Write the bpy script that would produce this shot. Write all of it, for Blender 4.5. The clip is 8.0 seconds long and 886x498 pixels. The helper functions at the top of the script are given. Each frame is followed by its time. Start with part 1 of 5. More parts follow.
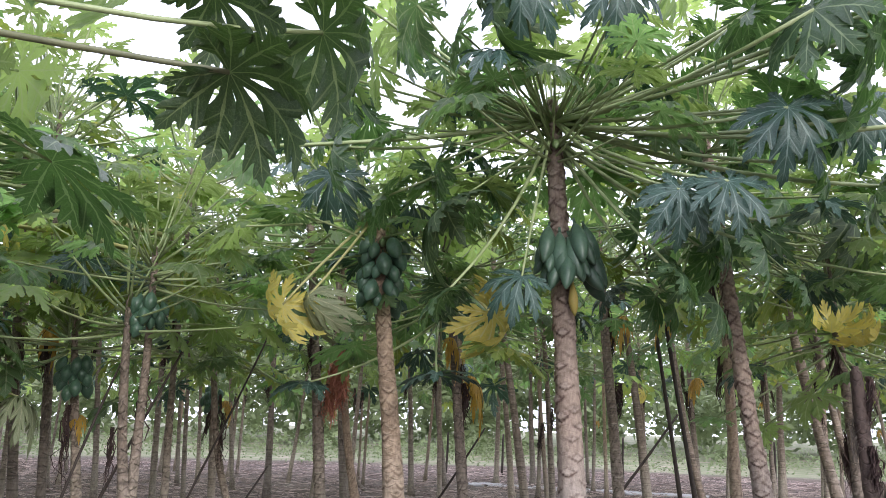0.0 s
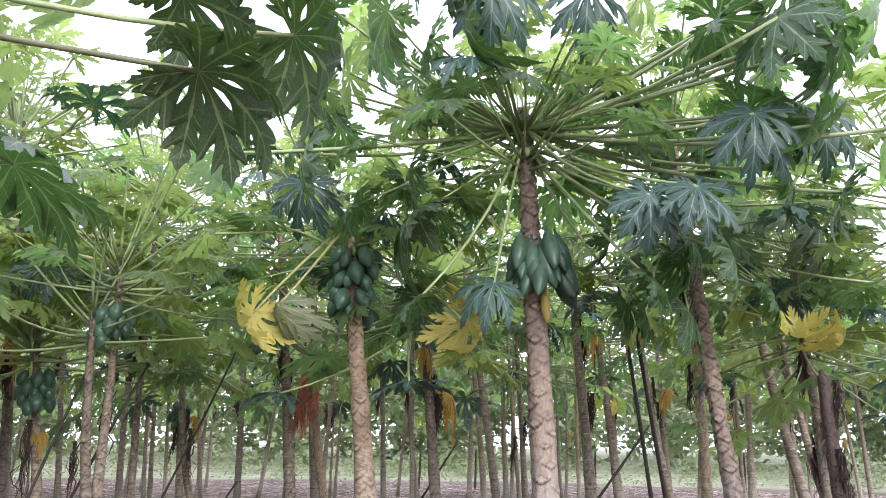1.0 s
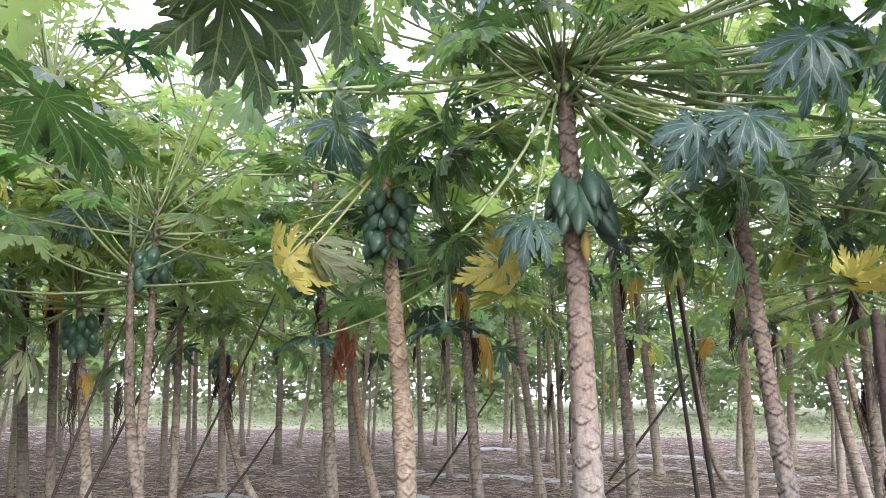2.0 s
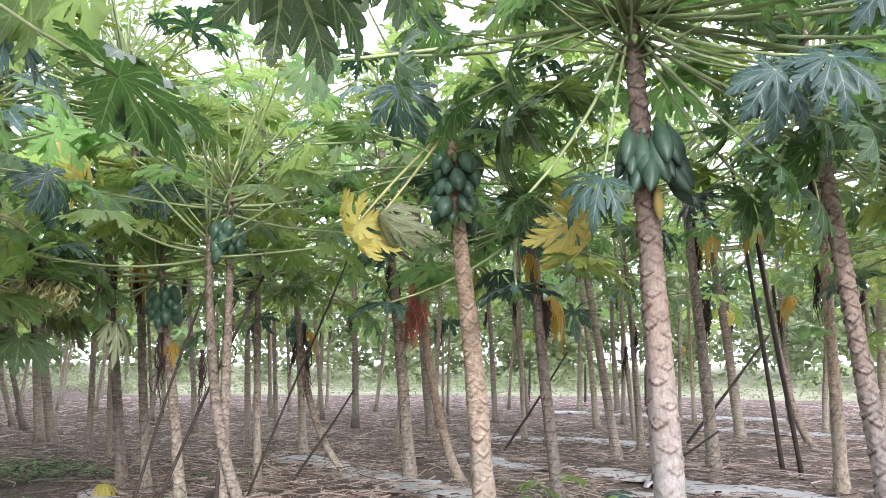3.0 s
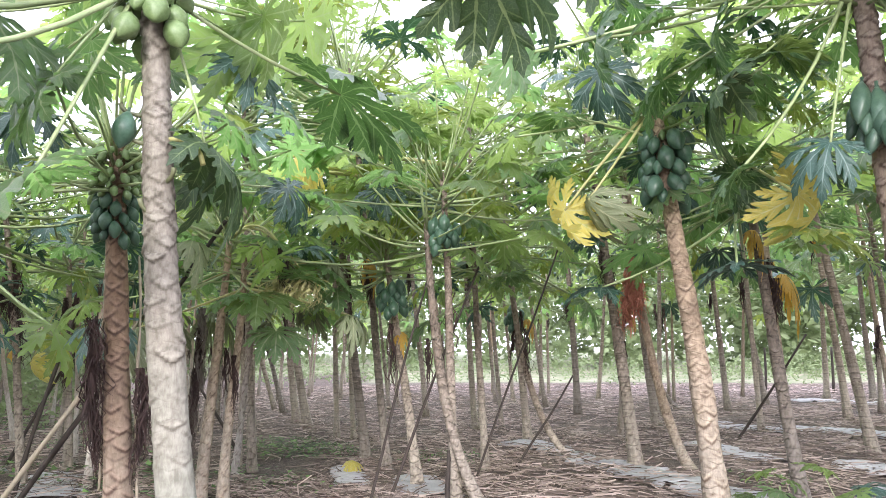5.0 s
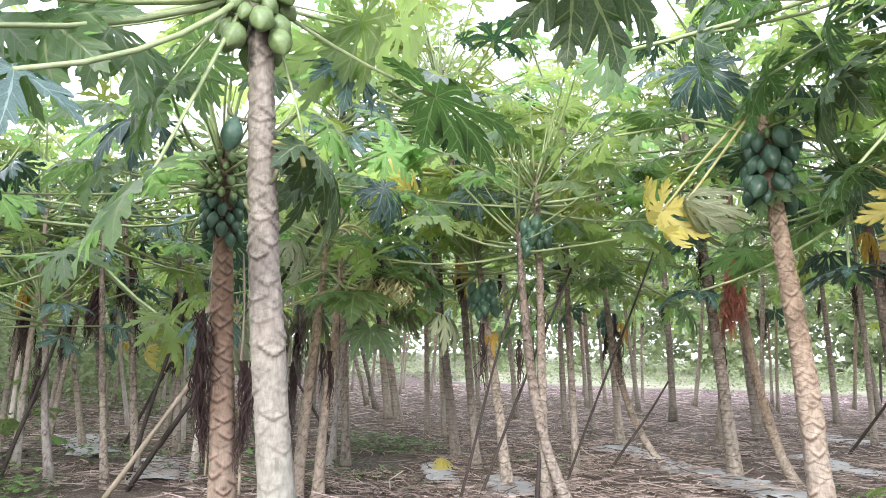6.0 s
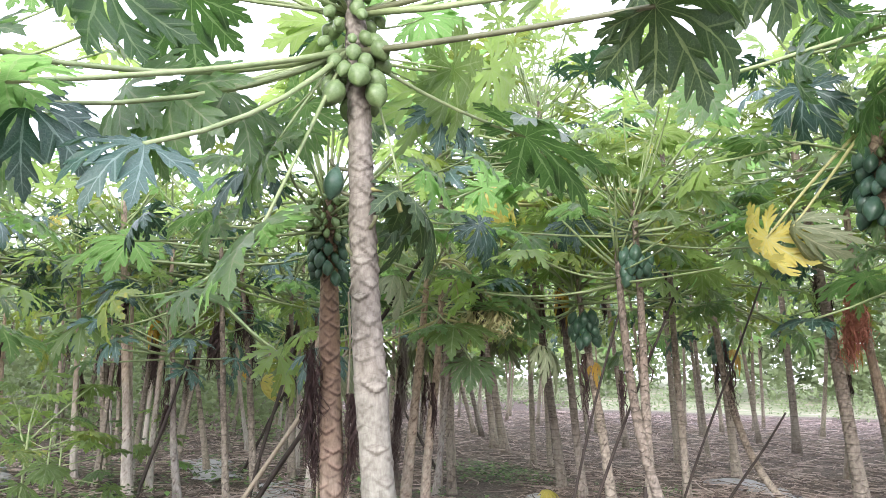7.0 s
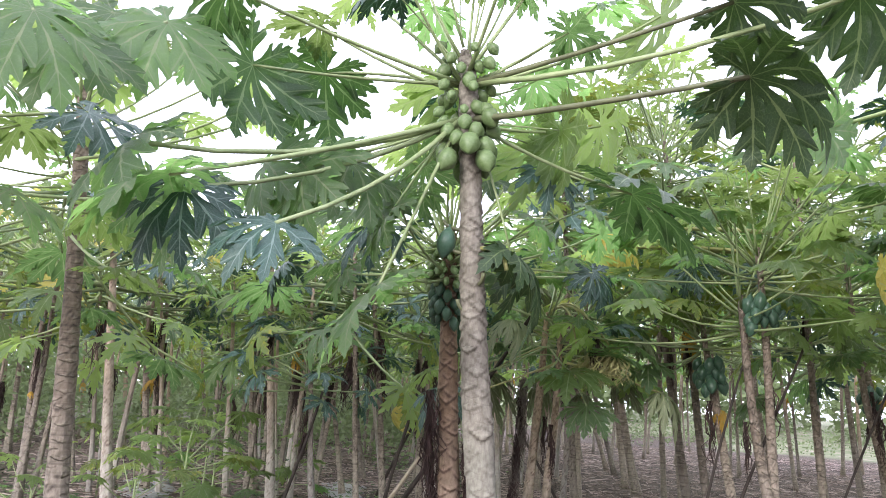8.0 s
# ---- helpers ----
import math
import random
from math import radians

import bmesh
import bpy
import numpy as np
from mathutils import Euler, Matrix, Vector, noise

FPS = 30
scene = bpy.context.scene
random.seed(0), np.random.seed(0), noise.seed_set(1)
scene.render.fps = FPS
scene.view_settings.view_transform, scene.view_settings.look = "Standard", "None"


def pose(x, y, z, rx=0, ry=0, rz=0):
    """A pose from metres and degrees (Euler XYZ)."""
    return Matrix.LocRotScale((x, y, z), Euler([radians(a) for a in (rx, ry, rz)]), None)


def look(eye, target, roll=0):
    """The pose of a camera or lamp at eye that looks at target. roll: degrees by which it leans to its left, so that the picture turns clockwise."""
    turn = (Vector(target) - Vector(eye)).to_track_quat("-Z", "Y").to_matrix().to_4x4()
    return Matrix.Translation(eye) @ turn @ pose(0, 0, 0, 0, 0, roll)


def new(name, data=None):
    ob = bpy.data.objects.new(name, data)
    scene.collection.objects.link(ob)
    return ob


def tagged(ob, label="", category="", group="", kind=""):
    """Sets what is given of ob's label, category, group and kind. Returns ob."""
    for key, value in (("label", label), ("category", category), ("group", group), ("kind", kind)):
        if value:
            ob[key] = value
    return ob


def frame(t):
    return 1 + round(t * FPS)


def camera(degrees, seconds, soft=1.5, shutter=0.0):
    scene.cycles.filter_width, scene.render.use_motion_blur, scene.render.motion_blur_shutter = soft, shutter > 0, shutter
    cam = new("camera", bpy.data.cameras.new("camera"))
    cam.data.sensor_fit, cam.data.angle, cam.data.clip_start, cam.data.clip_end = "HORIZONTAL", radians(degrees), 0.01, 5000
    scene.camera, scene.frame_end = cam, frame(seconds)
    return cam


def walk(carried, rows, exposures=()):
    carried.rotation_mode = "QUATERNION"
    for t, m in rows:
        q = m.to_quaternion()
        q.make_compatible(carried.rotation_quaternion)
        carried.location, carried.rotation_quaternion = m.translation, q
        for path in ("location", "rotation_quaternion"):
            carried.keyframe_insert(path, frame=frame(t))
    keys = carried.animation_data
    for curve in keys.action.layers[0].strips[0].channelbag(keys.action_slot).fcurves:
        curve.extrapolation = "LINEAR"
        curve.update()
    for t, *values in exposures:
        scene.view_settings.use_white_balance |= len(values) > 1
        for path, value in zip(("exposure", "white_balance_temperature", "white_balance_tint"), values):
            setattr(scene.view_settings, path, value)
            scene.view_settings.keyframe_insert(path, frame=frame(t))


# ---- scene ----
cam = camera(63.4, 8.0, soft=0.55)
PATH = [
    (0, (0.004, -0.167, 1.203), (0.01, 1.77, 1.699), 1.7),
    (0.5, (0.036, -0.167, 1.191), (0.153, 1.751, 1.744), 0.5),
    (1, (0.004, -0.137, 1.155), (0.087, 1.786, 1.696), 0.9),
    (1.5, (-0.011, -0.067, 1.099), (0.03, 1.882, 1.551), 1.3),
    (2.8, (-0.003, -0.003, 1.07), (-0.152, 1.953, 1.461), 0.3),
    (3, (-0.004, 0.0, 1.065), (-0.204, 1.963, 1.393), 0.3),
    (3.5, (0.0, 0.0, 1.05), (-0.308, 1.959, 1.306), 1.3),
    (4, (-0.002, -0.03, 1.035), (-0.449, 1.904, 1.28), 1.8),
    (4.5, (0.022, -0.056, 1.036), (-0.619, 1.818, 1.315), 1.2),
    (4.7, (0.032, -0.07, 1.047), (-0.662, 1.784, 1.329), 0.4),
    (5.8, (0.047, -0.093, 1.038), (-0.915, 1.63, 1.367), 0.5),
    (6, (0.043, -0.1, 1.043), (-0.955, 1.608, 1.34), 1.1),
    (6.5, (0.042, -0.097, 1.055), (-1.051, 1.555, 1.333), -0.8),
    (7, (0.139, -0.16, 1.092), (-1.093, 1.374, 1.45), 1.0),
    (7.5, (0.268, -0.213, 1.154), (-1.092, 1.212, 1.503), 3.2),
    (8, (0.401, -0.237, 1.194), (-1.098, 1.019, 1.609), 3.4),
]
walk(cam, [(t, look(eye, target, roll)) for t, eye, target, roll in PATH],
     exposures=((0, -0.08), (0.4, 0.1), (1.0, 0.27), (1.5, 0.34), (2.0, 0.4), (3.5, 0.7), (6.0, 0.84), (6.8, 0.78), (8.0, 0.28)))

# ---- light ----
world = bpy.data.worlds.new("overcast_sky")
scene.world = world
world.use_nodes = True
wn, wl = world.node_tree.nodes, world.node_tree.links
wn.clear()
sky = wn.new("ShaderNodeTexSky")
sky.sky_type, sky.sun_disc = "NISHITA", False
sky.sun_elevation, sky.sun_rotation = radians(21), radians(158)
sky.air_density, sky.dust_density, sky.ozone_density = 1.0, 4.0, 1.0
cloud = wn.new("ShaderNodeMixRGB")
cloud.inputs[0].default_value = 0.82
cloud.inputs[2].default_value = (12.6, 12.6, 15.2, 1)
bg = wn.new("ShaderNodeBackground")
bg.inputs[1].default_value = 0.19
wo = wn.new("ShaderNodeOutputWorld")
wl.new(sky.outputs[0], cloud.inputs[1])
wl.new(cloud.outputs[0], bg.inputs[0])
wl.new(bg.outputs[0], wo.inputs[0])
sun = new("sun", bpy.data.lights.new("sun", "SUN"))
sun.data.energy, sun.data.angle, sun.data.color = 1.9, radians(13), (1.0, 0.985, 0.96)
sun.matrix_world = look((0, 0, 30), (78.0 * math.sin(radians(-22)), 78.0 * math.cos(radians(-22)), 0))


# ---- materials ----
def shader(name):
    m = bpy.data.materials.new(name)
    m.use_nodes = True
    nt = m.node_tree
    return m, nt, nt.nodes["Principled BSDF"]


def noise_tex(nt, scale, detail=4.0, rough=0.55, coord="Object", squash=None):
    tc = nt.nodes.new("ShaderNodeTexCoord")
    n = nt.nodes.new("ShaderNodeTexNoise")
    n.inputs["Scale"].default_value, n.inputs["Detail"].default_value, n.inputs["Roughness"].default_value = scale, detail, rough
    if squash:
        mp = nt.nodes.new("ShaderNodeMapping")
        mp.inputs["Scale"].default_value = squash
        nt.links.new(tc.outputs[coord], mp.inputs[0])
        nt.links.new(mp.outputs[0], n.inputs["Vector"])
    else:
        nt.links.new(tc.outputs[coord], n.inputs["Vector"])
    return n


def ramp(nt, source, stops):
    r = nt.nodes.new("ShaderNodeValToRGB")
    el = r.color_ramp.elements
    while len(el) < len(stops):
        el.new(0.5)
    for e, (p, c) in zip(el, stops):
        e.position, e.color = p, (*c, 1)
    nt.links.new(source, r.inputs[0])
    return r


def mix(nt, fac, a, b, kind="MIX"):
    n = nt.nodes.new("ShaderNodeMixRGB")
    n.blend_type = kind
    for k, v in enumerate((fac, a, b)):
        if isinstance(v, bpy.types.NodeSocket):
            nt.links.new(v, n.inputs[k])
        elif k == 0:
            n.inputs[0].default_value = v
        else:
            n.inputs[k].default_value = (*v, 1)
    return n.outputs[0]


def maths(nt, op, a, b=0.0):
    n = nt.nodes.new("ShaderNodeMath")
    n.operation = op
    for k, v in enumerate((a, b)):
        if isinstance(v, bpy.types.NodeSocket):
            nt.links.new(v, n.inputs[k])
        else:
            n.inputs[k].default_value = v
    return n.outputs[0]


def bump(nt, bsdf, source, strength, dist):
    b = nt.nodes.new("ShaderNodeBump")
    b.inputs["Strength"].default_value, b.inputs["Distance"].default_value = strength, dist
    nt.links.new(source, b.inputs["Height"])
    nt.links.new(b.outputs[0], bsdf.inputs["Normal"])


def attr(nt, name):
    a = nt.nodes.new("ShaderNodeAttribute")
    a.attribute_name = name
    return a.outputs["Fac"]


def leaf_material(name, dark, light, vein, glow, thin=0.35, rough=0.42, spots=None):
    """A papaya blade: green that varies from leaf to leaf, pale ribs, and light coming through."""
    m, nt, p = shader(name)
    info = nt.nodes.new("ShaderNodeObjectInfo")
    tone = maths(nt, "FRACT", maths(nt, "ADD", info.outputs["Random"], attr(nt, "tone")))
    col = mix(nt, tone, dark, light)
    n1 = noise_tex(nt, 5.0, 3.0)
    n2 = noise_tex(nt, 42.0, 3.0)
    col = mix(nt, maths(nt, "MULTIPLY", n1.outputs[0], 0.55), col, light)
    col = mix(nt, 0.35, col, ramp(nt, n2.outputs[0], [(0.3, (0.35, 0.35, 0.35)), (0.7, (1, 1, 1))]).outputs[0], "MULTIPLY")
    if spots:
        n3 = noise_tex(nt, 9.0, 5.0, 0.7)
        col = mix(nt, ramp(nt, n3.outputs[0], [(0.56, (0, 0, 0)), (0.66, (1, 1, 1))]).outputs[0], col, spots)
    across, along = attr(nt, "across"), attr(nt, "along")
    mid = maths(nt, "LESS_THAN", across, 0.075)
    k = maths(nt, "FRACT", maths(nt, "ADD", maths(nt, "DIVIDE", along, 3.0), 0.5))
    side = maths(nt, "LESS_THAN", maths(nt, "ABSOLUTE", maths(nt, "SUBTRACT", k, 0.5)), 0.03)
    ribs = maths(nt, "MAXIMUM", mid, maths(nt, "MULTIPLY", side, 0.6))
    col = mix(nt, maths(nt, "MULTIPLY", ribs, 0.85), col, vein)
    net = nt.nodes.new("ShaderNodeTexVoronoi")
    net.feature = "DISTANCE_TO_EDGE"
    net.inputs["Scale"].default_value = 26.0
    tc = nt.nodes.new("ShaderNodeTexCoord")
    nt.links.new(tc.outputs["Object"], net.inputs["Vector"])
    small = maths(nt, "LESS_THAN", net.outputs["Distance"], 0.035)
    col = mix(nt, maths(nt, "MULTIPLY", small, 0.22), col, vein)
    nt.links.new(col, p.inputs["Base Color"])
    p.inputs["Roughness"].default_value = rough
    p.inputs["Specular IOR Level"].default_value = 0.68
    bump(nt, p, maths(nt, "ADD", maths(nt, "ADD", maths(nt, "MULTIPLY", ribs, 0.8), maths(nt, "MULTIPLY", small, 0.35)), n2.outputs[0]), 0.5, 0.008)
    tr = nt.nodes.new("ShaderNodeBsdfTranslucent")
    tcol = mix(nt, tone, tuple(c * 0.45 for c in glow), tuple(c * 1.3 for c in glow))
    tcol = mix(nt, maths(nt, "MULTIPLY", ribs, 0.5), tcol, vein)
    nt.links.new(tcol, tr.inputs[0])
    ms = nt.nodes.new("ShaderNodeMixShader")
    ms.inputs[0].default_value = thin
    nt.links.new(p.outputs[0], ms.inputs[1])
    nt.links.new(tr.outputs[0], ms.inputs[2])
    nt.links.new(ms.outputs[0], nt.nodes["Material Output"].inputs["Surface"])
    return m


LEAF = leaf_material("leaf_green", (0.038, 0.084, 0.042), (0.118, 0.190, 0.098), (0.34, 0.40, 0.22), (0.29, 0.52, 0.15), 0.53, 0.32)
# darkened copy of the leaf green: shade of near blades put into the colour
LEAF_NEAR_DARK = leaf_material("leaf_near_dark_green", (0.028, 0.072, 0.034), (0.060, 0.128, 0.056), (0.26, 0.36, 0.17), (0.14, 0.30, 0.06), 0.36, 0.34)
# blades seen from below against the sky: their shade is in this colour
LEAF_SHADED = leaf_material("leaf_shaded_green", (0.020, 0.048, 0.017), (0.037, 0.077, 0.029), (0.18, 0.24, 0.10), (0.09, 0.19, 0.03), 0.2, 0.5)
# young leaves, and others lightened in colour as if lit from behind
LEAF_YOUNG_BACKLIT = leaf_material("leaf_light_green", (0.085, 0.160, 0.050), (0.150, 0.240, 0.082), (0.34, 0.42, 0.2), (0.46, 0.64, 0.17), 0.52)
# bluish green, with the sky sheen of upper leaf sides put into the colour
LEAF_BLUE_SHEEN = leaf_material("leaf_blue_sheen", (0.022, 0.066, 0.052), (0.044, 0.102, 0.088), (0.20, 0.29, 0.25), (0.08, 0.20, 0.07), 0.2, 0.36)
LEAF_YELLOW = leaf_material("leaf_yellow", (0.68, 0.54, 0.08), (0.78, 0.70, 0.22), (0.66, 0.64, 0.34), (0.88, 0.77, 0.20), 0.45, 0.5, (0.40, 0.47, 0.12))
LEAF_ORANGE = leaf_material("leaf_withered_orange", (0.42, 0.22, 0.03), (0.58, 0.36, 0.05), (0.40, 0.30, 0.10), (0.62, 0.36, 0.04), 0.3, 0.6, (0.22, 0.12, 0.04))
LEAF_PATCHY = leaf_material("leaf_yellowing", (0.13, 0.22, 0.04), (0.2, 0.28, 0.07), (0.35, 0.38, 0.16), (0.36, 0.46, 0.08), 0.4, 0.45, (0.55, 0.46, 0.06))
LEAF_WILT = leaf_material("leaf_wilted_grey", (0.16, 0.20, 0.10), (0.24, 0.27, 0.16), (0.35, 0.36, 0.22), (0.2, 0.26, 0.08), 0.25, 0.6)


def plain(name, c1, c2, scale, rough=0.7, relief=0.3, dist=0.01, island=False, squash=None, coord="Object"):
    """A matt surface that wanders between two colours at two scales."""
    m, nt, p = shader(name)
    a = noise_tex(nt, scale, 5.0, 0.6, coord, squash)
    b = noise_tex(nt, scale * 6, 4.0, 0.6, coord, squash)
    col = mix(nt, ramp(nt, a.outputs[0], [(0.3, (0, 0, 0)), (0.7, (1, 1, 1))]).outputs[0], c1, c2)
    col = mix(nt, 0.3, col, ramp(nt, b.outputs[0], [(0.3, (0.45, 0.45, 0.45)), (0.7, (1.1, 1.1, 1.1))]).outputs[0], "MULTIPLY")
    if island:
        g = nt.nodes.new("ShaderNodeNewGeometry")
        rnd = g.outputs["Random Per Island"]
    else:
        rnd = nt.nodes.new("ShaderNodeObjectInfo").outputs["Random"]
    tone = ramp(nt, rnd, [(0.0, (0.14, 0.12, 0.11)), (0.45, (0.55, 0.52, 0.50)), (1.0, (1.3, 1.28, 1.27))] if island else [(0.0, (0.85, 0.85, 0.85)), (1.0, (1.1, 1.1, 1.1))])
    col = mix(nt, 1.0, col, tone.outputs[0], "MULTIPLY")
    nt.links.new(col, p.inputs["Base Color"])
    p.inputs["Roughness"].default_value = rough
    bump(nt, p, b.outputs[0], relief, dist)
    return m


def bark_material(name, base, upper, pad, dark, pitch=0.085, columns=4.0, mark=1.0, rings=0.08):
    """Papaya bark: the old grey skin below, a warmer skin above, and staggered eye-shaped leaf scars with dark rims."""
    m, nt, p = shader(name)
    big = noise_tex(nt, 3.0, 5.0)
    fine = noise_tex(nt, 38.0, 5.0, 0.65, "Object", (1, 1, 0.45))
    wob = noise_tex(nt, 7.0, 3.0)
    h = attr(nt, "height")
    age = maths(nt, "ADD", maths(nt, "MULTIPLY", h, 0.5), maths(nt, "MULTIPLY", big.outputs[0], 0.6))
    col = mix(nt, ramp(nt, age, [(0.5, (0, 0, 0)), (1.15, (1, 1, 1))]).outputs[0], base, upper)
    streak = noise_tex(nt, 14.0, 5.0, 0.7, "Object", (1, 1, 0.16))
    col = mix(nt, ramp(nt, streak.outputs[0], [(0.54, (0, 0, 0)), (0.74, (0.55, 0.55, 0.55))]).outputs[0], col, dark)
    ring = noise_tex(nt, 1.0, 2.0, 0.5, "Object", (1.5, 1.5, 42.0))
    col = mix(nt, ramp(nt, ring.outputs[0], [(0.54, (0, 0, 0)), (0.66, (rings, rings, rings))]).outputs[0], col, dark)
    # scar cells: u runs round the stem, v up it, every second row shifted by half a cell
    hh = maths(nt, "ADD", h, maths(nt, "MULTIPLY", maths(nt, "SUBTRACT", wob.outputs[0], 0.5), 0.06))
    grow = maths(nt, "DIVIDE", maths(nt, "SUBTRACT", hh, maths(nt, "MULTIPLY", maths(nt, "MULTIPLY", hh, hh), -0.10)), pitch)
    row = maths(nt, "FLOOR", grow)
    v = maths(nt, "SUBTRACT", maths(nt, "FRACT", grow), 0.5)
    around = maths(nt, "ADD", maths(nt, "MULTIPLY", attr(nt, "around"), columns), maths(nt, "MULTIPLY", maths(nt, "FRACT", maths(nt, "MULTIPLY", row, 0.5)), 1.0))
    around = maths(nt, "ADD", around, maths(nt, "MULTIPLY", maths(nt, "SUBTRACT", big.outputs[0], 0.5), 0.5))
    u = maths(nt, "ABSOLUTE", maths(nt, "SUBTRACT", maths(nt, "FRACT", around), 0.5))
    cell = nt.nodes.new("ShaderNodeTexWhiteNoise")
    cell.noise_dimensions = "2D"
    cv = nt.nodes.new("ShaderNodeCombineXYZ")
    nt.links.new(row, cv.inputs[0])
    nt.links.new(maths(nt, "FLOOR", around), cv.inputs[1])
    nt.links.new(cv.outputs[0], cell.inputs["Vector"])

    crumb = noise_tex(nt, 55.0, 3.0, 0.6)
    jit = maths(nt, "MULTIPLY", maths(nt, "SUBTRACT", crumb.outputs[0], 0.5), 0.55)
    v = maths(nt, "ADD", v, jit)
    u = maths(nt, "ADD", u, maths(nt, "MULTIPLY", jit, 0.6))

    def near(x, y, width):
        d = maths(nt, "ABSOLUTE", maths(nt, "SUBTRACT", x, y))
        return maths(nt, "MAXIMUM", maths(nt, "SUBTRACT", 1.0, maths(nt, "DIVIDE", d, width)), 0.0)

    inside = maths(nt, "LESS_THAN", u, 0.40)
    low = near(v, maths(nt, "SUBTRACT", maths(nt, "MULTIPLY", u, 1.15), 0.38), 0.16)
    high = near(v, maths(nt, "SUBTRACT", 0.26, maths(nt, "MULTIPLY", u, 0.55)), 0.07)
    rim = maths(nt, "MULTIPLY", maths(nt, "MAXIMUM", low, maths(nt, "MULTIPLY", high, 0.3)), inside)
    r2 = maths(nt, "ADD", maths(nt, "MULTIPLY", maths(nt, "MULTIPLY", u, u), 1.2), maths(nt, "MULTIPLY", v, v))
    dot = maths(nt, "LESS_THAN", r2, 0.008)
    flesh = maths(nt, "MAXIMUM", maths(nt, "SUBTRACT", 1.0, maths(nt, "MULTIPLY", r2, 7.0)), 0.0)
    amount = maths(nt, "MULTIPLY", maths(nt, "ADD", maths(nt, "MULTIPLY", cell.outputs[0], 1.0), 0.1), mark)
    col = mix(nt, maths(nt, "MULTIPLY", maths(nt, "MULTIPLY", flesh, amount), 0.6), col, pad)
    col = mix(nt, maths(nt, "MULTIPLY", maths(nt, "MAXIMUM", rim, maths(nt, "MULTIPLY", dot, 0.5)), maths(nt, "MULTIPLY", amount, 0.5)), col, dark)
    col = mix(nt, maths(nt, "MULTIPLY", attr(nt, "rim"), 0.95), col, dark)
    col = mix(nt, maths(nt, "MULTIPLY", attr(nt, "pad"), 0.38), col, pad)
    col = mix(nt, 0.62, col, ramp(nt, fine.outputs[0], [(0.32, (0.42, 0.40, 0.37)), (0.64, (1.16, 1.16, 1.16))]).outputs[0], "MULTIPLY")
    info = nt.nodes.new("ShaderNodeObjectInfo")
    col = mix(nt, 1.0, col, ramp(nt, info.outputs["Random"], [(0.0, (0.74, 0.74, 0.75)), (1.0, (1.22, 1.21, 1.18))]).outputs[0], "MULTIPLY")
    nt.links.new(col, p.inputs["Base Color"])
    p.inputs["Roughness"].default_value = 0.78
    relief = maths(nt, "ADD", maths(nt, "MULTIPLY", maths(nt, "SUBTRACT", flesh, maths(nt, "MULTIPLY", rim, 1.3)), amount), maths(nt, "MULTIPLY", fine.outputs[0], 0.5))
    bump(nt, p, relief, 0.8, 0.010)
    return m


BARK_DARK = bark_material("bark_dark", (0.15, 0.115, 0.10), (0.09, 0.06, 0.05), (0.17, 0.13, 0.11), (0.03, 0.02, 0.018), 0.05, 3.0, 0.4)
BARK_ASH = bark_material("bark_ash", (0.32, 0.325, 0.275), (0.34, 0.305, 0.26), (0.45, 0.42, 0.36), (0.10, 0.082, 0.066), 0.05, 3.0, 0.12)
BARK_PALE = bark_material("bark_pale", (0.46, 0.43, 0.40), (0.39, 0.305, 0.25), (0.54, 0.46, 0.40), (0.085, 0.045, 0.036), 0.05, 3.0, 0.12)
BARK_TAN = bark_material("bark_tan", (0.37, 0.32, 0.265), (0.36, 0.27, 0.195), (0.58, 0.48, 0.37), (0.11, 0.07, 0.048), 0.05, 3.0, 0.5, 0.3)
BARK_RED = bark_material("bark_red_brown", (0.33, 0.26, 0.20), (0.27, 0.17, 0.11), (0.48, 0.34, 0.26), (0.09, 0.05, 0.035), 0.05, 3.0, 0.2)
BARK_GREY = bark_material("bark_grey", (0.33, 0.29, 0.25), (0.23, 0.18, 0.145), (0.47, 0.41, 0.34), (0.045, 0.033, 0.027), 0.055, 2.0, 1.0, 0.45)


PETIOLE = plain("petiole_green", (0.23, 0.31, 0.13), (0.40, 0.46, 0.25), 6.0, 0.45, 0.1)
PETIOLE_DARK = plain("petiole_olive", (0.10, 0.11, 0.06), (0.19, 0.2, 0.11), 6.0, 0.5, 0.1)
PETIOLE_YELLOW = plain("petiole_yellow", (0.42, 0.40, 0.16), (0.50, 0.48, 0.24), 6.0, 0.5, 0.1)
FRUIT = plain("fruit_dark_green", (0.042, 0.09, 0.062), (0.08, 0.14, 0.095), 9.0, 0.40, 0.12, 0.004)
FRUIT_WAXY = plain("fruit_waxy_green", (0.042, 0.105, 0.066), (0.085, 0.155, 0.105), 9.0, 0.34, 0.12, 0.004)
FRUIT_LIGHT = plain("fruit_light_green", (0.12, 0.19, 0.07), (0.20, 0.275, 0.12), 9.0, 0.42, 0.1, 0.004)
FRUIT_RIPE = plain("fruit_yellow", (0.50, 0.36, 0.10), (0.42, 0.36, 0.10), 9.0, 0.5, 0.1, 0.004)
DEAD_BROWN = plain("dead_leaf_dark", (0.03, 0.018, 0.017), (0.08, 0.046, 0.042), 8.0, 0.85, 0.5, 0.01)
DEAD_RED = plain("dead_leaf_red", (0.34, 0.10, 0.07), (0.52, 0.22, 0.15), 8.0, 0.8, 0.5, 0.01)
DEAD_GREY = plain("dead_leaf_grey", (0.12, 0.10, 0.085), (0.2, 0.17, 0.14), 8.0, 0.85, 0.5, 0.01)
POLE_DARK = plain("pole_weathered", (0.028, 0.021, 0.018), (0.065, 0.05, 0.042), 7.0, 0.8, 0.4)
